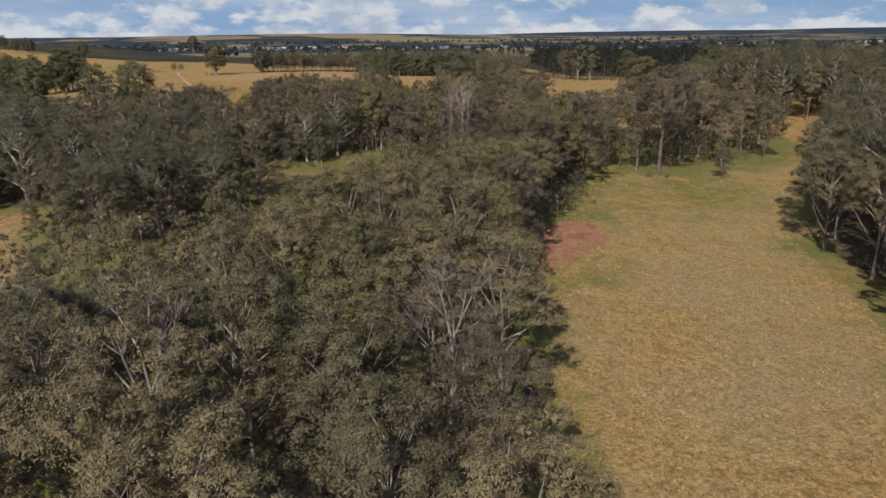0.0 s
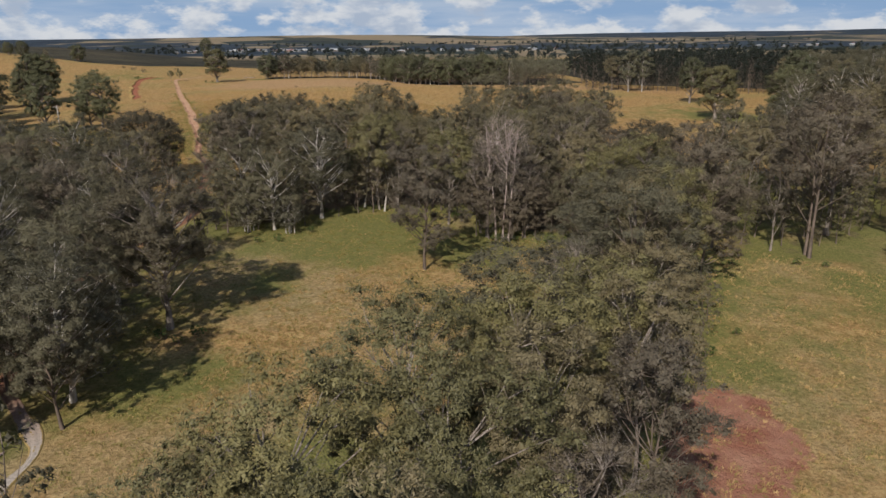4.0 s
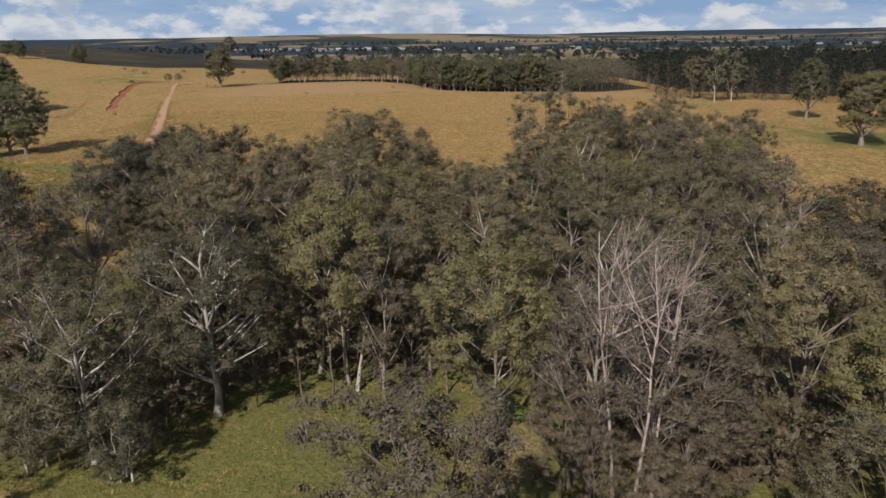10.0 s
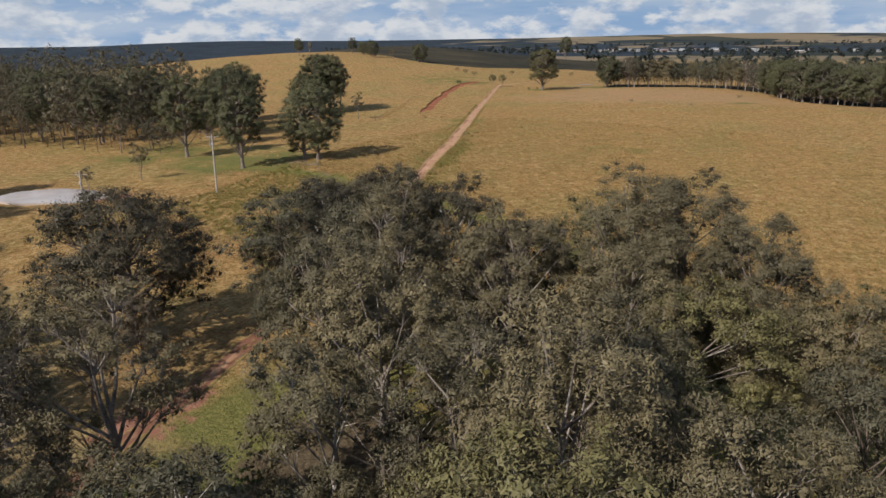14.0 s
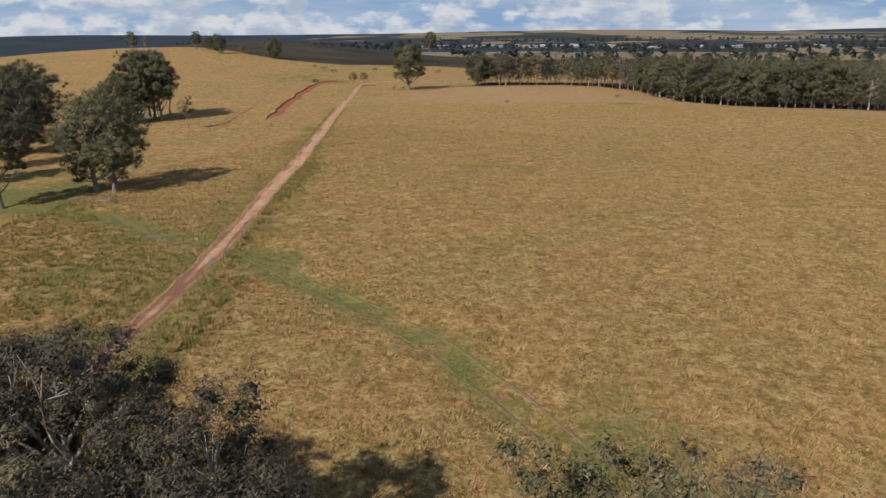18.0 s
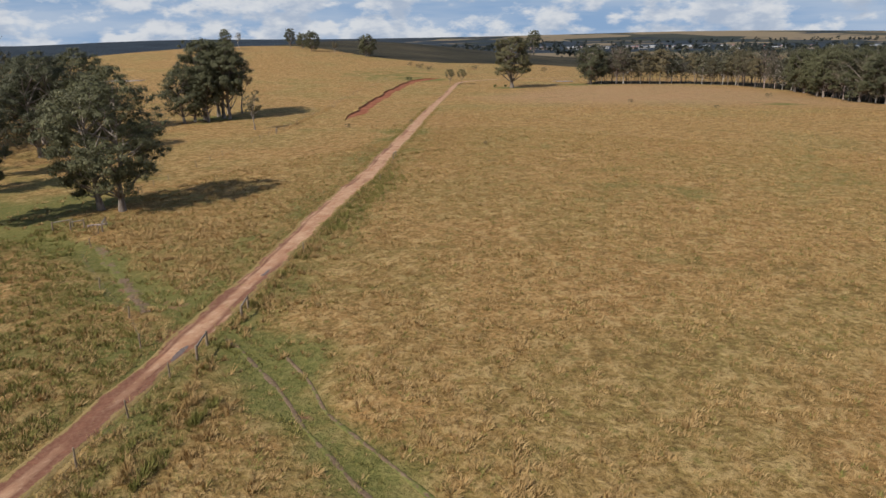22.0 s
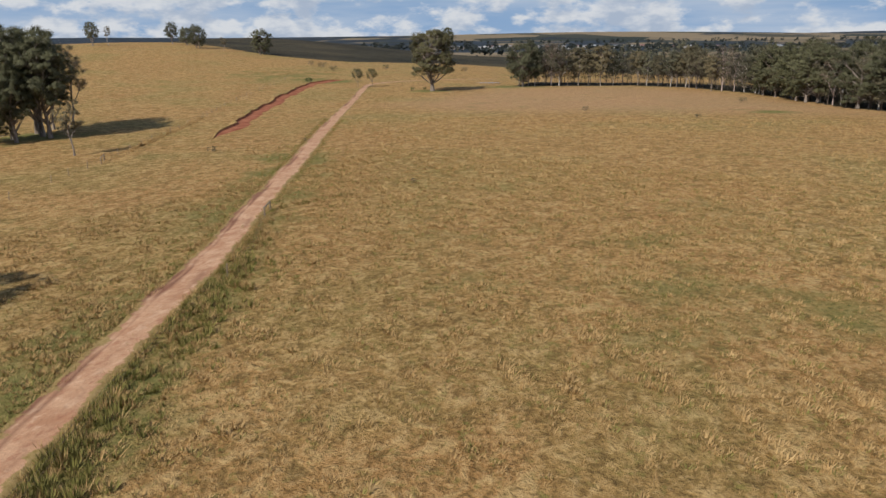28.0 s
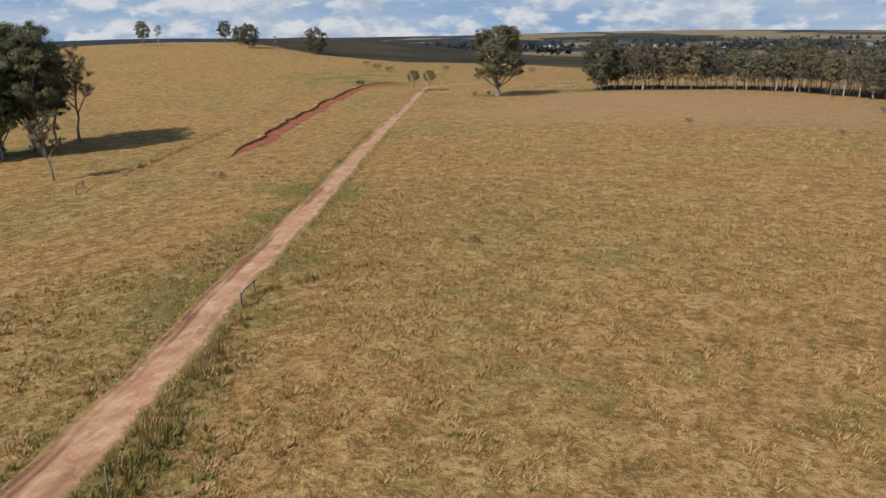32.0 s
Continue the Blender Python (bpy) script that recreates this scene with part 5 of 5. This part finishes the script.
post_bm.to_mesh(POST_MESH)
post_bm.free()
POST_MESH.materials.append(POST)


def fence(line, step, label, seed, keep=0.9):
    rng = random.Random(seed)
    ob = thing("fence", pose(line[0][0], line[0][1], 0), label, "fence", kind="structure")
    spots = []
    for (x0, y0), (x1, y1) in zip(line, line[1:]):
        n = max(1, round(math.hypot(x1 - x0, y1 - y0) / step))
        spots += [(x0 + (x1 - x0) * j / n, y0 + (y1 - y0) * j / n) for j in range(n)]
    spots.append(line[-1])
    tops = []
    for x, y in spots:
        z = high(x, y)
        tops.append((x - line[0][0], y - line[0][1], z))
        if rng.random() < keep:
            p = new("post", POST_MESH)
            p.parent = ob
            p.matrix_basis = pose(x - line[0][0], y - line[0][1], z, rng.gauss(0, 4), rng.gauss(0, 4), rng.uniform(0, 360)) @ Matrix.Diagonal((1, 1, rng.uniform(0.85, 1.1), 1))
    for up in (0.45, 0.8, 1.1):
        vs, fs = tube([(x, y, z + up) for x, y, z in tops], [0.008] * len(tops), 3)
        hang("wire", mesh_of("wire", vs, fs, [WIRE]), ob, "thin rusty fence wire")
    return ob


def strainer(x, y, x1, y1, label="weathered timber strainer posts with a top rail"):
    """Two stout posts with a rail between, at a fence's end or gateway."""
    ob = thing("fence_strainer", pose(x, y, high(x, y)), label, "fence")
    dx, dy, dz = x1 - x, y1 - y, high(x1, y1) - high(x, y)
    for px, py, pz in ((0, 0, 0), (dx, dy, dz)):
        part("post", tube_bm([(px, py, pz - 0.4), (px, py, pz + 0.6), (px + 0.02, py, pz + 1.10), (px + 0.02, py, pz + 1.15)], [0.11, 0.10, 0.095, 0.07], 9), POST, ob)
    part("rail", tube_bm([(-0.04 * dx, -0.04 * dy, 0.98), (dx / 2, dy / 2, dz / 2 + 1.01), (1.04 * dx, 1.04 * dy, dz + 0.98)], [0.075, 0.07, 0.065], 8), RAIL, ob, "grey weathered top rail")


fence([(-58, 222), (-63, 233), (-67, 241), (-71, 250.6), (-74.8, 259.7), (-78.7, 269.4), (-80, 272)], 4.6, "old timber post fence beside the clay track", 1, 0.6)
fence([(-82.9, 281.4), (-88.6, 296), (-97.6, 318), (-105, 339), (-111.8, 351)], 7, "old timber post fence beside the clay track", 2, 0.3)
fence([(-84.7, 272), (-91, 276), (-96, 278), (-111, 286), (-119, 294)], 5, "old timber post fence along the gully", 3, 0.6)
fence([(-135, 313), (-142, 328), (-150, 346), (-158, 366), (-166, 384), (-177, 410), (-188, 434), (-201, 460), (-208, 478), (-222, 512), (-236, 548)], 6, "old timber post fence along the paddock", 4)
strainer(-79.1, 272.2, -80.4, 274.4)
strainer(-81.8, 279.5, -82.9, 281.4)
strainer(-126.9, 293.3, -125.6, 295.2)
strainer(-124.6, 294.2, -123.6, 295.4)
strainer(-112.2, 351.3, -113.3, 354.0)
strainer(-161.9, 376.1, -164.4, 379.2)
strainer(-119.3, 294.8, -121.8, 297.2)


def power_pole(x, y, tall, turn):
    ob = thing("power_pole", pose(x, y, high(x, y), 0, 0.8, turn), "tall grey timber power pole with crossarm in the paddock", "power pole")
    part("pole", tube_bm([(0, 0, -0.5), (0, 0, tall * 0.5), (0, 0, tall)], [0.19, 0.165, 0.13], 10), POLE, ob)
    arm = part("crossarm", box_bm(2.3, 0.12, 0.12, 0.015, (0, 0.15, tall - 0.55)), POLE, ob)
    for u in (-1.0, -0.35, 1.0):
        part("insulator", tube_bm([(u, 0.15, tall - 0.49), (u, 0.15, tall - 0.36), (u, 0.15, tall - 0.30), (u, 0.15, tall - 0.22)], [0.03, 0.075, 0.05, 0.06], 8), PORCELAIN, arm)
    for u in (-0.6, 0.6):
        part("brace", tube_bm([(0, 0.14, tall - 1.25), (u, 0.15, tall - 0.6)], [0.025, 0.025], 5), STEEL, ob)
    part("transformer_bracket", box_bm(0.3, 0.35, 0.5, 0.03, (0, -0.3, tall - 1.9)), STEEL, ob)


power_pole(-119.5, 264.3, 11.7, 35)
power_pole(-123, 238.5, 8.8, 35)

# ---- understorey ----
rng = random.Random(91)
for x, y, s in ((-31, 166.5, 1.0), (-34, 165.5, 0.8), (-26.5, 171, 0.9), (-13, 180.5, 0.8), (-9, 181, 0.9), (-2.5, 180, 1.6), (3.6, 168.6, 0.9), (6.6, 168, 0.8), (12, 168, 1.2), (-31.5, 132, 1.1),
                (-35, 131, 1.1), (-33, 130, 0.9), (18, 161, 1.3), (22, 127, 1.2), (24, 130, 1.3), (52, 161, 0.8), (48, 161.5, 0.9), (-165, 526, 1.0), (-168, 522, 1.1), (-219, 537, 1.6), (-221, 538, 1.2)):
    plant("shrub", x, y, s * 0.85, rng=rng, group="shrubs")
for x, y, s in ((-150, 390, 0.6), (-140, 405, 0.4), (-103, 372, 0.35), (-97, 467, 0.7), (-70, 455, 0.5), (-60, 500, 0.8), (-238, 590, 1.4), (-250, 600, 1.5), (-262, 610, 1.2), (-225, 620, 1.3), (-190, 640, 1.4), (-115, 620, 1.2)):
    plant("shrub_dark", x, y, s, rng=rng, group="shrubs")
for k in range(16):
    plant("shrub", rng.gauss(-43, 4.5), rng.gauss(194, 4.0), rng.uniform(0.6, 1.2), rng=rng, group="shrubs")
for k in range(60):
    ring = (WOOD_NEAR, WOOD_MID)[k % 2]
    x0, y0 = ring[rng.randrange(len(ring))]
    plant(rng.choice(("shrub", "shrub_dark")), x0 + rng.gauss(0, 3), y0 + rng.gauss(0, 3), rng.uniform(0.4, 0.8), rng=rng, group="shrubs")


def rock(x, y, s, seed):
    bm = bmesh.new()
    bmesh.ops.create_icosphere(bm, subdivisions=2, radius=1)
    for v in bm.verts:
        v.co *= 1 + 0.28 * noise.noise(v.co * 1.3 + Vector((seed, 0, 0)))
        v.co.z *= 0.55
    me = bpy.data.meshes.new("rock")
    bm.to_mesh(me)
    bm.free()
    me.materials.append(ROCK)
    ob = tagged(new("rock", me), "pale weathered creek rock lying in the grass", "rock", "rocks by the creek")
    ob.matrix_basis = pose(x, y, high(x, y) + 0.1 * s, 0, 0, seed * 47) @ Matrix.Diagonal((s, s * 0.8, s, 1))


for k in range(16):
    rock(-34 + rng.gauss(0, 3.0), 80 + rng.gauss(0, 8), rng.uniform(0.35, 1.1), k)


def log(x, y, long, turn, thick):
    ob = thing("fallen_log", pose(x, y, high(x, y) + thick * 0.8, 0, 0, turn), "bleached fallen branch lying on the grass", "log")
    part("stem", tube_bm([(-long / 2, 0, 0), (-long / 6, 0.1, 0.03), (long / 4, -0.05, 0), (long / 2, 0.12, 0.05)], [thick, thick * 0.85, thick * 0.7, thick * 0.4], 7), BARK_DEAD, ob)
    part("branch", tube_bm([(long / 6, 0, 0), (long / 4, 0.5, 0.2), (long / 3, 1.1, 0.3)], [thick * 0.5, thick * 0.35, thick * 0.15], 5), BARK_DEAD, ob)


log(-40, 108, 4.0, 70, 0.15)
log(-122.5, 296.5, 2.4, 60, 0.18)

# ---- grass tufts: stuff ----


def tufts(name, label, ring, number, tall, material, seed, blades=6, skip=(), line_gap=2.1):
    rng = np.random.default_rng(seed)
    xs, ys = [p[0] for p in ring], [p[1] for p in ring]
    x, y = rng.uniform(min(xs), max(xs), number), rng.uniform(min(ys), max(ys), number)
    keep = inside(x, y, ring) & (off_line(x, y, TRACK_LINE)[0] > line_gap)
    clump = np.sin(x * 0.55 + 2 * np.sin(y * 0.31)) * np.sin(y * 0.62 + 1.6 * np.sin(x * 0.27))
    keep &= rng.random(number) < 0.62 + 0.42 * clump
    if material is STRAW:
        keep &= rng.random(number) > 0.9 * np.exp(-(off_line(x, y, GULLY)[0] / 2.6) ** 2)
    for r in skip:
        keep &= ~inside(x, y, r)
    x, y = x[keep], y[keep]
    n = len(x)
    z = land(x, y) - 0.03
    root = np.repeat(np.stack([x, y, z], 1), blades, 0)
    m = n * blades
    size = np.repeat(rng.uniform(0.55, 1.25, n) * tall, blades)
    q = rng.uniform(0, 2 * math.pi, m)
    out = rng.uniform(0.2, 1.9, m)
    root = root + np.stack([np.cos(q), np.sin(q), np.zeros(m)], 1) * (0.12 * size)[:, None]
    lean = np.stack([np.cos(q) * out, np.sin(q) * out, np.ones(m)], 1) + np.array([0.22, 0.12, 0])
    tip = root + lean * (size * rng.uniform(0.6, 1.0, m))[:, None]
    side = np.stack([-np.sin(q), np.cos(q), np.zeros(m)], 1) * (size * 0.055)[:, None]
    verts = np.stack([root - side, root + side, tip], 1).reshape(-1, 3)
    ob = new(name, mesh_of(name, verts, np.arange(3 * m).reshape(-1, 3), [material], False, {"tone": np.repeat(tussock_swell(x, y), 3 * blades)}))
    return tagged(ob, label, "grass", kind="stuff")




def tussock_swell(x, y):
    """From 0 to 1: where the grass has grown tall and pale, in tussocks of about a metre and wider drifts."""
    v = 0.5 + 0.60 * lumps(x + 0.4 * y, y, 0.95, 21) + 0.18 * lumps(x, y, 2.6, 22) + 0.13 * lumps(x, y, 9.0, 23)
    return np.clip(v, 0, 1)


def tussocks(name, label, ring, number, tall, wide, blades, material, seed, line=None, reach=0.0, bare=None):
    """Separate dense tussocks, each a fan of blades round its own middle."""
    rng = np.random.default_rng(seed)
    xs, ys = [p[0] for p in ring], [p[1] for p in ring]
    x, y = rng.uniform(min(xs), max(xs), number), rng.uniform(min(ys), max(ys), number)
    keep = inside(x, y, ring) & (off_line(x, y, TRACK_LINE)[0] > 2.0)
    if material is STRAW and not line:
        keep &= rng.random(number) > 0.9 * np.exp(-(off_line(x, y, GULLY)[0] / 2.6) ** 2)
    if bare:
        keep &= rng.random(number) > 0.85 * np.exp(-(off_line(x, y, bare)[0] / 3.0) ** 2)
    if line:
        keep &= rng.random(number) < np.exp(-(off_line(x, y, line)[0] / reach) ** 2)
    swell = tussock_swell(x, y)
    keep &= rng.random(number) < 0.22 + 1.1 * swell
    x, y, swell = x[keep], y[keep], swell[keep]
    n = len(x)
    m = n * blades
    size = np.repeat(rng.uniform(0.6, 1.15, n) * (0.42 + 1.15 * swell), blades)
    q = rng.uniform(0, 2 * math.pi, m)
    far = rng.uniform(0.0, 1.0, m) ** 0.7
    out = np.stack([np.cos(q), np.sin(q), np.zeros(m)], 1)
    root = np.repeat(np.stack([x, y, land(x, y) - 0.04], 1), blades, 0) + out * (0.5 * far * wide * size)[:, None]
    lift = tall * (1.05 - 0.55 * far ** 2) * rng.uniform(0.75, 1.0, m)
    tip = root + (out * (0.9 * far * wide)[:, None] + np.array([0.03, 0.02, 1.0]) * lift[:, None]) * size[:, None]
    side = np.stack([-np.sin(q + 0.6), np.cos(q + 0.6), np.zeros(m)], 1) * (size * min(wide, 0.3) * 0.10)[:, None]
    verts = np.stack([root - side, root + side, tip], 1).reshape(-1, 3)
    return tagged(new(name, mesh_of(name, verts, np.arange(3 * m).reshape(-1, 3), [material], False, {"tone": np.repeat(swell, 3 * blades)})), label, "grass", kind="stuff")


DITCH = [(-100, 330), (-104.3, 336.9), (-107.5, 342), (-111.2, 348.8), (-112.9, 353.9), (-110.8, 359), (-108.3, 363.7)]
PADDOCK = [(-150, 300), (-118, 236), (-60, 236), (-30, 226), (12, 232), (26, 300), (10, 420), (-70, 450), (-175, 440)]
MEADOW = [(-38, 100), (-30, 90), (-12, 112), (2, 128), (14, 150), (14, 168), (0, 186), (-16, 186), (-26, 180), (-42, 168), (-38, 130)]
STRIP = [(4, 36), (46, 36), (50, 66), (60, 120), (90, 180), (60, 158), (36, 172), (12, 96)]
NEAR_FIELD = [(-136, 330), (-118, 236), (-60, 236), (-30, 228), (6, 236), (6, 330), (-40, 380), (-120, 400)]
tufts("dry_grass", "dry golden tussock grass of the paddock", PADDOCK, 30000, 0.26, STRAW, 51)
tussocks("dry_grass", "matted straw-coloured grass covering the near paddock", NEAR_FIELD, 180000, 0.27, 0.30, 9, STRAW, 61, bare=GULLY)
tussocks("green_grass", "rank yellow-green grass on both sides of the clay track", [(-150, 400), (-118, 236), (-50, 226), (-60, 262), (-80, 300), (-120, 400)], 24000, 0.32, 0.3, 9, FRESH, 64, TRACK_LINE, 6.0)
tussocks("dry_grass", "dry straw-coloured grass of the meadow", MEADOW, 12000, 0.18, 0.24, 8, STRAW, 65)
tussocks("green_grass", "fresh green tussocks of the meadow", MEADOW, 30000, 0.22, 0.24, 8, FRESH, 66)
tussocks("dry_grass", "sun-bleached tussocks in the middle of the meadow", [(-26, 112), (-8, 120), (6, 146), (0, 160), (-14, 156), (-30, 142)], 16000, 0.22, 0.26, 9, STRAW, 99)
tussocks("dry_grass", "dry straw-coloured grass of the long field", STRIP, 46000, 0.26, 0.26, 7, STRAW, 67)
tussocks("green_grass", "green tussocks in the long field", STRIP, 34000, 0.22, 0.26, 7, FRESH, 68)
tussocks("green_grass", "dark rank grass along an old ditch beside the track", [(-125, 330), (-90, 330), (-84, 380), (-125, 380)], 30000, 0.4, 0.3, 10, FRESH, 69, DITCH, 0.4)
tussocks("dry_grass", "tall dry grass along the old ditch", [(-125, 330), (-90, 330), (-84, 380), (-125, 380)], 40000, 0.45, 0.3, 10, STRAW, 70, DITCH, 0.6)
ROADSIDE = [(-67, 241), (-74.8, 259.7), (-82, 280), (-93, 305), (-101, 327), (-105.5, 338), (-110, 348)]
tussocks("tall_grass", "tall rank green grass along the roadside fence", [(-128, 370), (-60, 236), (-50, 240), (-84, 300), (-98, 356)], 60000, 0.55, 0.3, 16, FRESH, 71, ROADSIDE, 1.1)
tussocks("tall_grass", "tall straw-coloured grass along the roadside fence", [(-128, 370), (-60, 236), (-50, 240), (-84, 300), (-98, 356)], 60000, 0.6, 0.32, 16, STRAW, 72, ROADSIDE, 1.5)
tussocks("tall_grass", "wide patch of tall rank grass between track and fence", [(-108, 340), (-90, 296), (-84, 298), (-99, 342)], 11000, 0.58, 0.34, 18, FRESH, 74, [(-93, 305), (-101, 327), (-104, 334)], 2.2)
tussocks("dry_grass", "scattered pale tussocks of the upper paddock", [(-118, 380), (-40, 360), (10, 320), (60, 330), (60, 425), (-40, 456), (-130, 448), (-150, 440)], 26000, 0.42, 0.34, 9, STRAW, 75)


def beside(line, off):
    """The same line, shifted sideways."""
    p = np.array(line, float)
    way = np.gradient(p, axis=0)
    way /= np.hypot(way[:, 0], way[:, 1])[:, None]
    return [tuple(v) for v in p + np.stack([way[:, 1], -way[:, 0]], 1) * off]


FURROWS = [(-62.5, 232), (-67, 241), (-71, 250), (-74.8, 259.7), (-77.5, 267)]
for off, tall, material, seed in ((1.7, 0.42, FRESH, 91), (2.9, 0.62, STRAW, 92), (4.1, 0.55, FRESH, 93), (5.4, 0.5, STRAW, 94), (-7.4, 0.4, STRAW, 95), (-8.9, 0.45, FRESH, 96), (-10.8, 0.42, STRAW, 97)):
    tussocks("tall_grass", "row of rank grass on an old furrow along the track", [(-96, 228), (-48, 228), (-62, 276), (-96, 276)], 46000, tall, 0.3, 14, material, seed, beside(FURROWS, off), 0.32)
tussocks("green_grass", "rank green grass among the tussocks below the lane", [(-130, 296), (-118, 250), (-74, 236), (-70, 244), (-84, 272), (-100, 280)], 30000, 0.34, 0.3, 10, FRESH, 98)
PADDOCK_FENCE = [(-119, 294), (-126, 304), (-135, 313), (-142, 328), (-150, 346), (-158, 366), (-166, 384), (-177, 410), (-188, 434)]
tussocks("tall_grass", "uncut grass under the paddock fence", [(-196, 440), (-112, 288), (-100, 300), (-180, 446)], 90000, 0.55, 0.3, 12, STRAW, 73, PADDOCK_FENCE, 0.7)
tussocks("green_grass", "green grass showing between the dry tussocks", NEAR_FIELD, 40000, 0.24, 0.26, 8, FRESH, 62)
tussocks("green_grass", "fresh green grass in the damp gully", [(-150, 300), (-118, 268), (-60, 248), (-20, 226), (-6, 236), (-40, 270), (-80, 292), (-110, 300)], 44000, 0.22, 0.24, 9, FRESH, 63, GULLY, 1.9)
tussocks("tussock_grass", "tall rank tussocks along the gully", [(-150, 310), (-118, 236), (-60, 236), (-20, 226), (-20, 262), (-80, 300), (-110, 340)], 12000, 0.36, 0.40, 22, STRAW, 59, GULLY, 18.0, bare=GULLY)
tussocks("tussock_grass", "tall rank tussocks along the clay track", [(-150, 400), (-118, 236), (-50, 226), (-60, 262), (-80, 300), (-120, 400)], 9000, 0.34, 0.40, 22, STRAW, 60, TRACK_LINE, 11.0, bare=GULLY)
tufts("dry_grass", "dry golden tussock grass of the meadow", MEADOW, 5000, 0.3, STRAW, 52, skip=())
tufts("green_grass", "short fresh green grass of the meadow", MEADOW, 8000, 0.24, FRESH, 53)
tufts("dry_grass", "dry golden tussock grass of the long field", STRIP, 20000, 0.36, STRAW, 54, skip=(RED_PATCH,))
tufts("green_grass", "long green grass beside the track and gully", [(-120, 300), (-66, 236), (-30, 242), (-40, 262), (-75, 280), (-100, 345), (-116, 345)], 9000, 0.36, FRESH, 55)
tufts("dry_grass", "tall dry seeding grass along the fence beside the track", [(-64, 240), (-72, 248), (-86, 280), (-108, 336), (-126, 366), (-119, 366), (-100, 330), (-74, 270)], 5200, 0.62, STRAW, 56, line_gap=2.4)
tufts("dry_grass", "tall dry seeding grass by the gully fence", [(-84, 274), (-112, 286), (-122, 300), (-104, 304), (-92, 286)], 3000, 0.6, STRAW, 57)


def verge(name, label, low, high_, number, offs, spread, tall, material, seed, blades=7):
    """Grass that leans in over the edges and the crown of the clay track."""
    rng = np.random.default_rng(seed)
    line = np.array([p for p in TRACK_LINE if low - 20 < p[1] < high_ + 20], float)
    run = np.concatenate([[0], np.cumsum(np.hypot(*np.diff(line, axis=0).T))])
    s = rng.uniform(0, run[-1], number)
    x, y = np.interp(s, run, line[:, 0]), np.interp(s, run, line[:, 1])
    k = np.clip(np.searchsorted(run, s) - 1, 0, len(line) - 2)
    way = (line[k + 1] - line[k]) / np.hypot(*(line[k + 1] - line[k]).T)[:, None]
    off = rng.choice(offs, number) + rng.normal(size=number) * spread
    x, y = x + way[:, 1] * off, y - way[:, 0] * off
    keep = (y > low) & (y < high_) & (lumps(x, y, 2.4, seed) > rng.uniform(-0.9, 0.6, number))
    x, y = x[keep], y[keep]
    n = len(x)
    m = n * blades
    size = np.repeat(rng.uniform(0.5, 1.3, n) * tall, blades)
    q = rng.uniform(0, 2 * math.pi, m)
    root = np.repeat(np.stack([x, y, land(x, y) - 0.06], 1), blades, 0) + np.stack([np.cos(q), np.sin(q), np.zeros(m)], 1) * (0.3 * size)[:, None]
    out = rng.uniform(0.2, 1.4, m)
    tip = root + np.stack([np.cos(q) * out, np.sin(q) * out, np.ones(m)], 1) * (size * rng.uniform(0.6, 1.0, m))[:, None]
    side = np.stack([-np.sin(q), np.cos(q), np.zeros(m)], 1) * (size * 0.06)[:, None]
    verts = np.stack([root - side, root + side, tip], 1).reshape(-1, 3)
    return tagged(new(name, mesh_of(name, verts, np.arange(3 * m).reshape(-1, 3), [material], False, {"tone": np.full(3 * m, 0.5)})), label, "grass", kind="stuff")


verge("verge_grass", "straw-coloured grass leaning over the track edges", 228, 440, 6000, (-1.95, 1.9), 0.3, 0.36, STRAW, 81)
verge("verge_grass", "green grass growing along the track edges", 228, 440, 5000, (-2.2, -2.1, 2.2), 0.3, 0.32, FRESH, 82)
verge("verge_grass", "low dry grass on the crown of the track", 228, 290, 900, (0.0,), 0.14, 0.16, STRAW, 83)
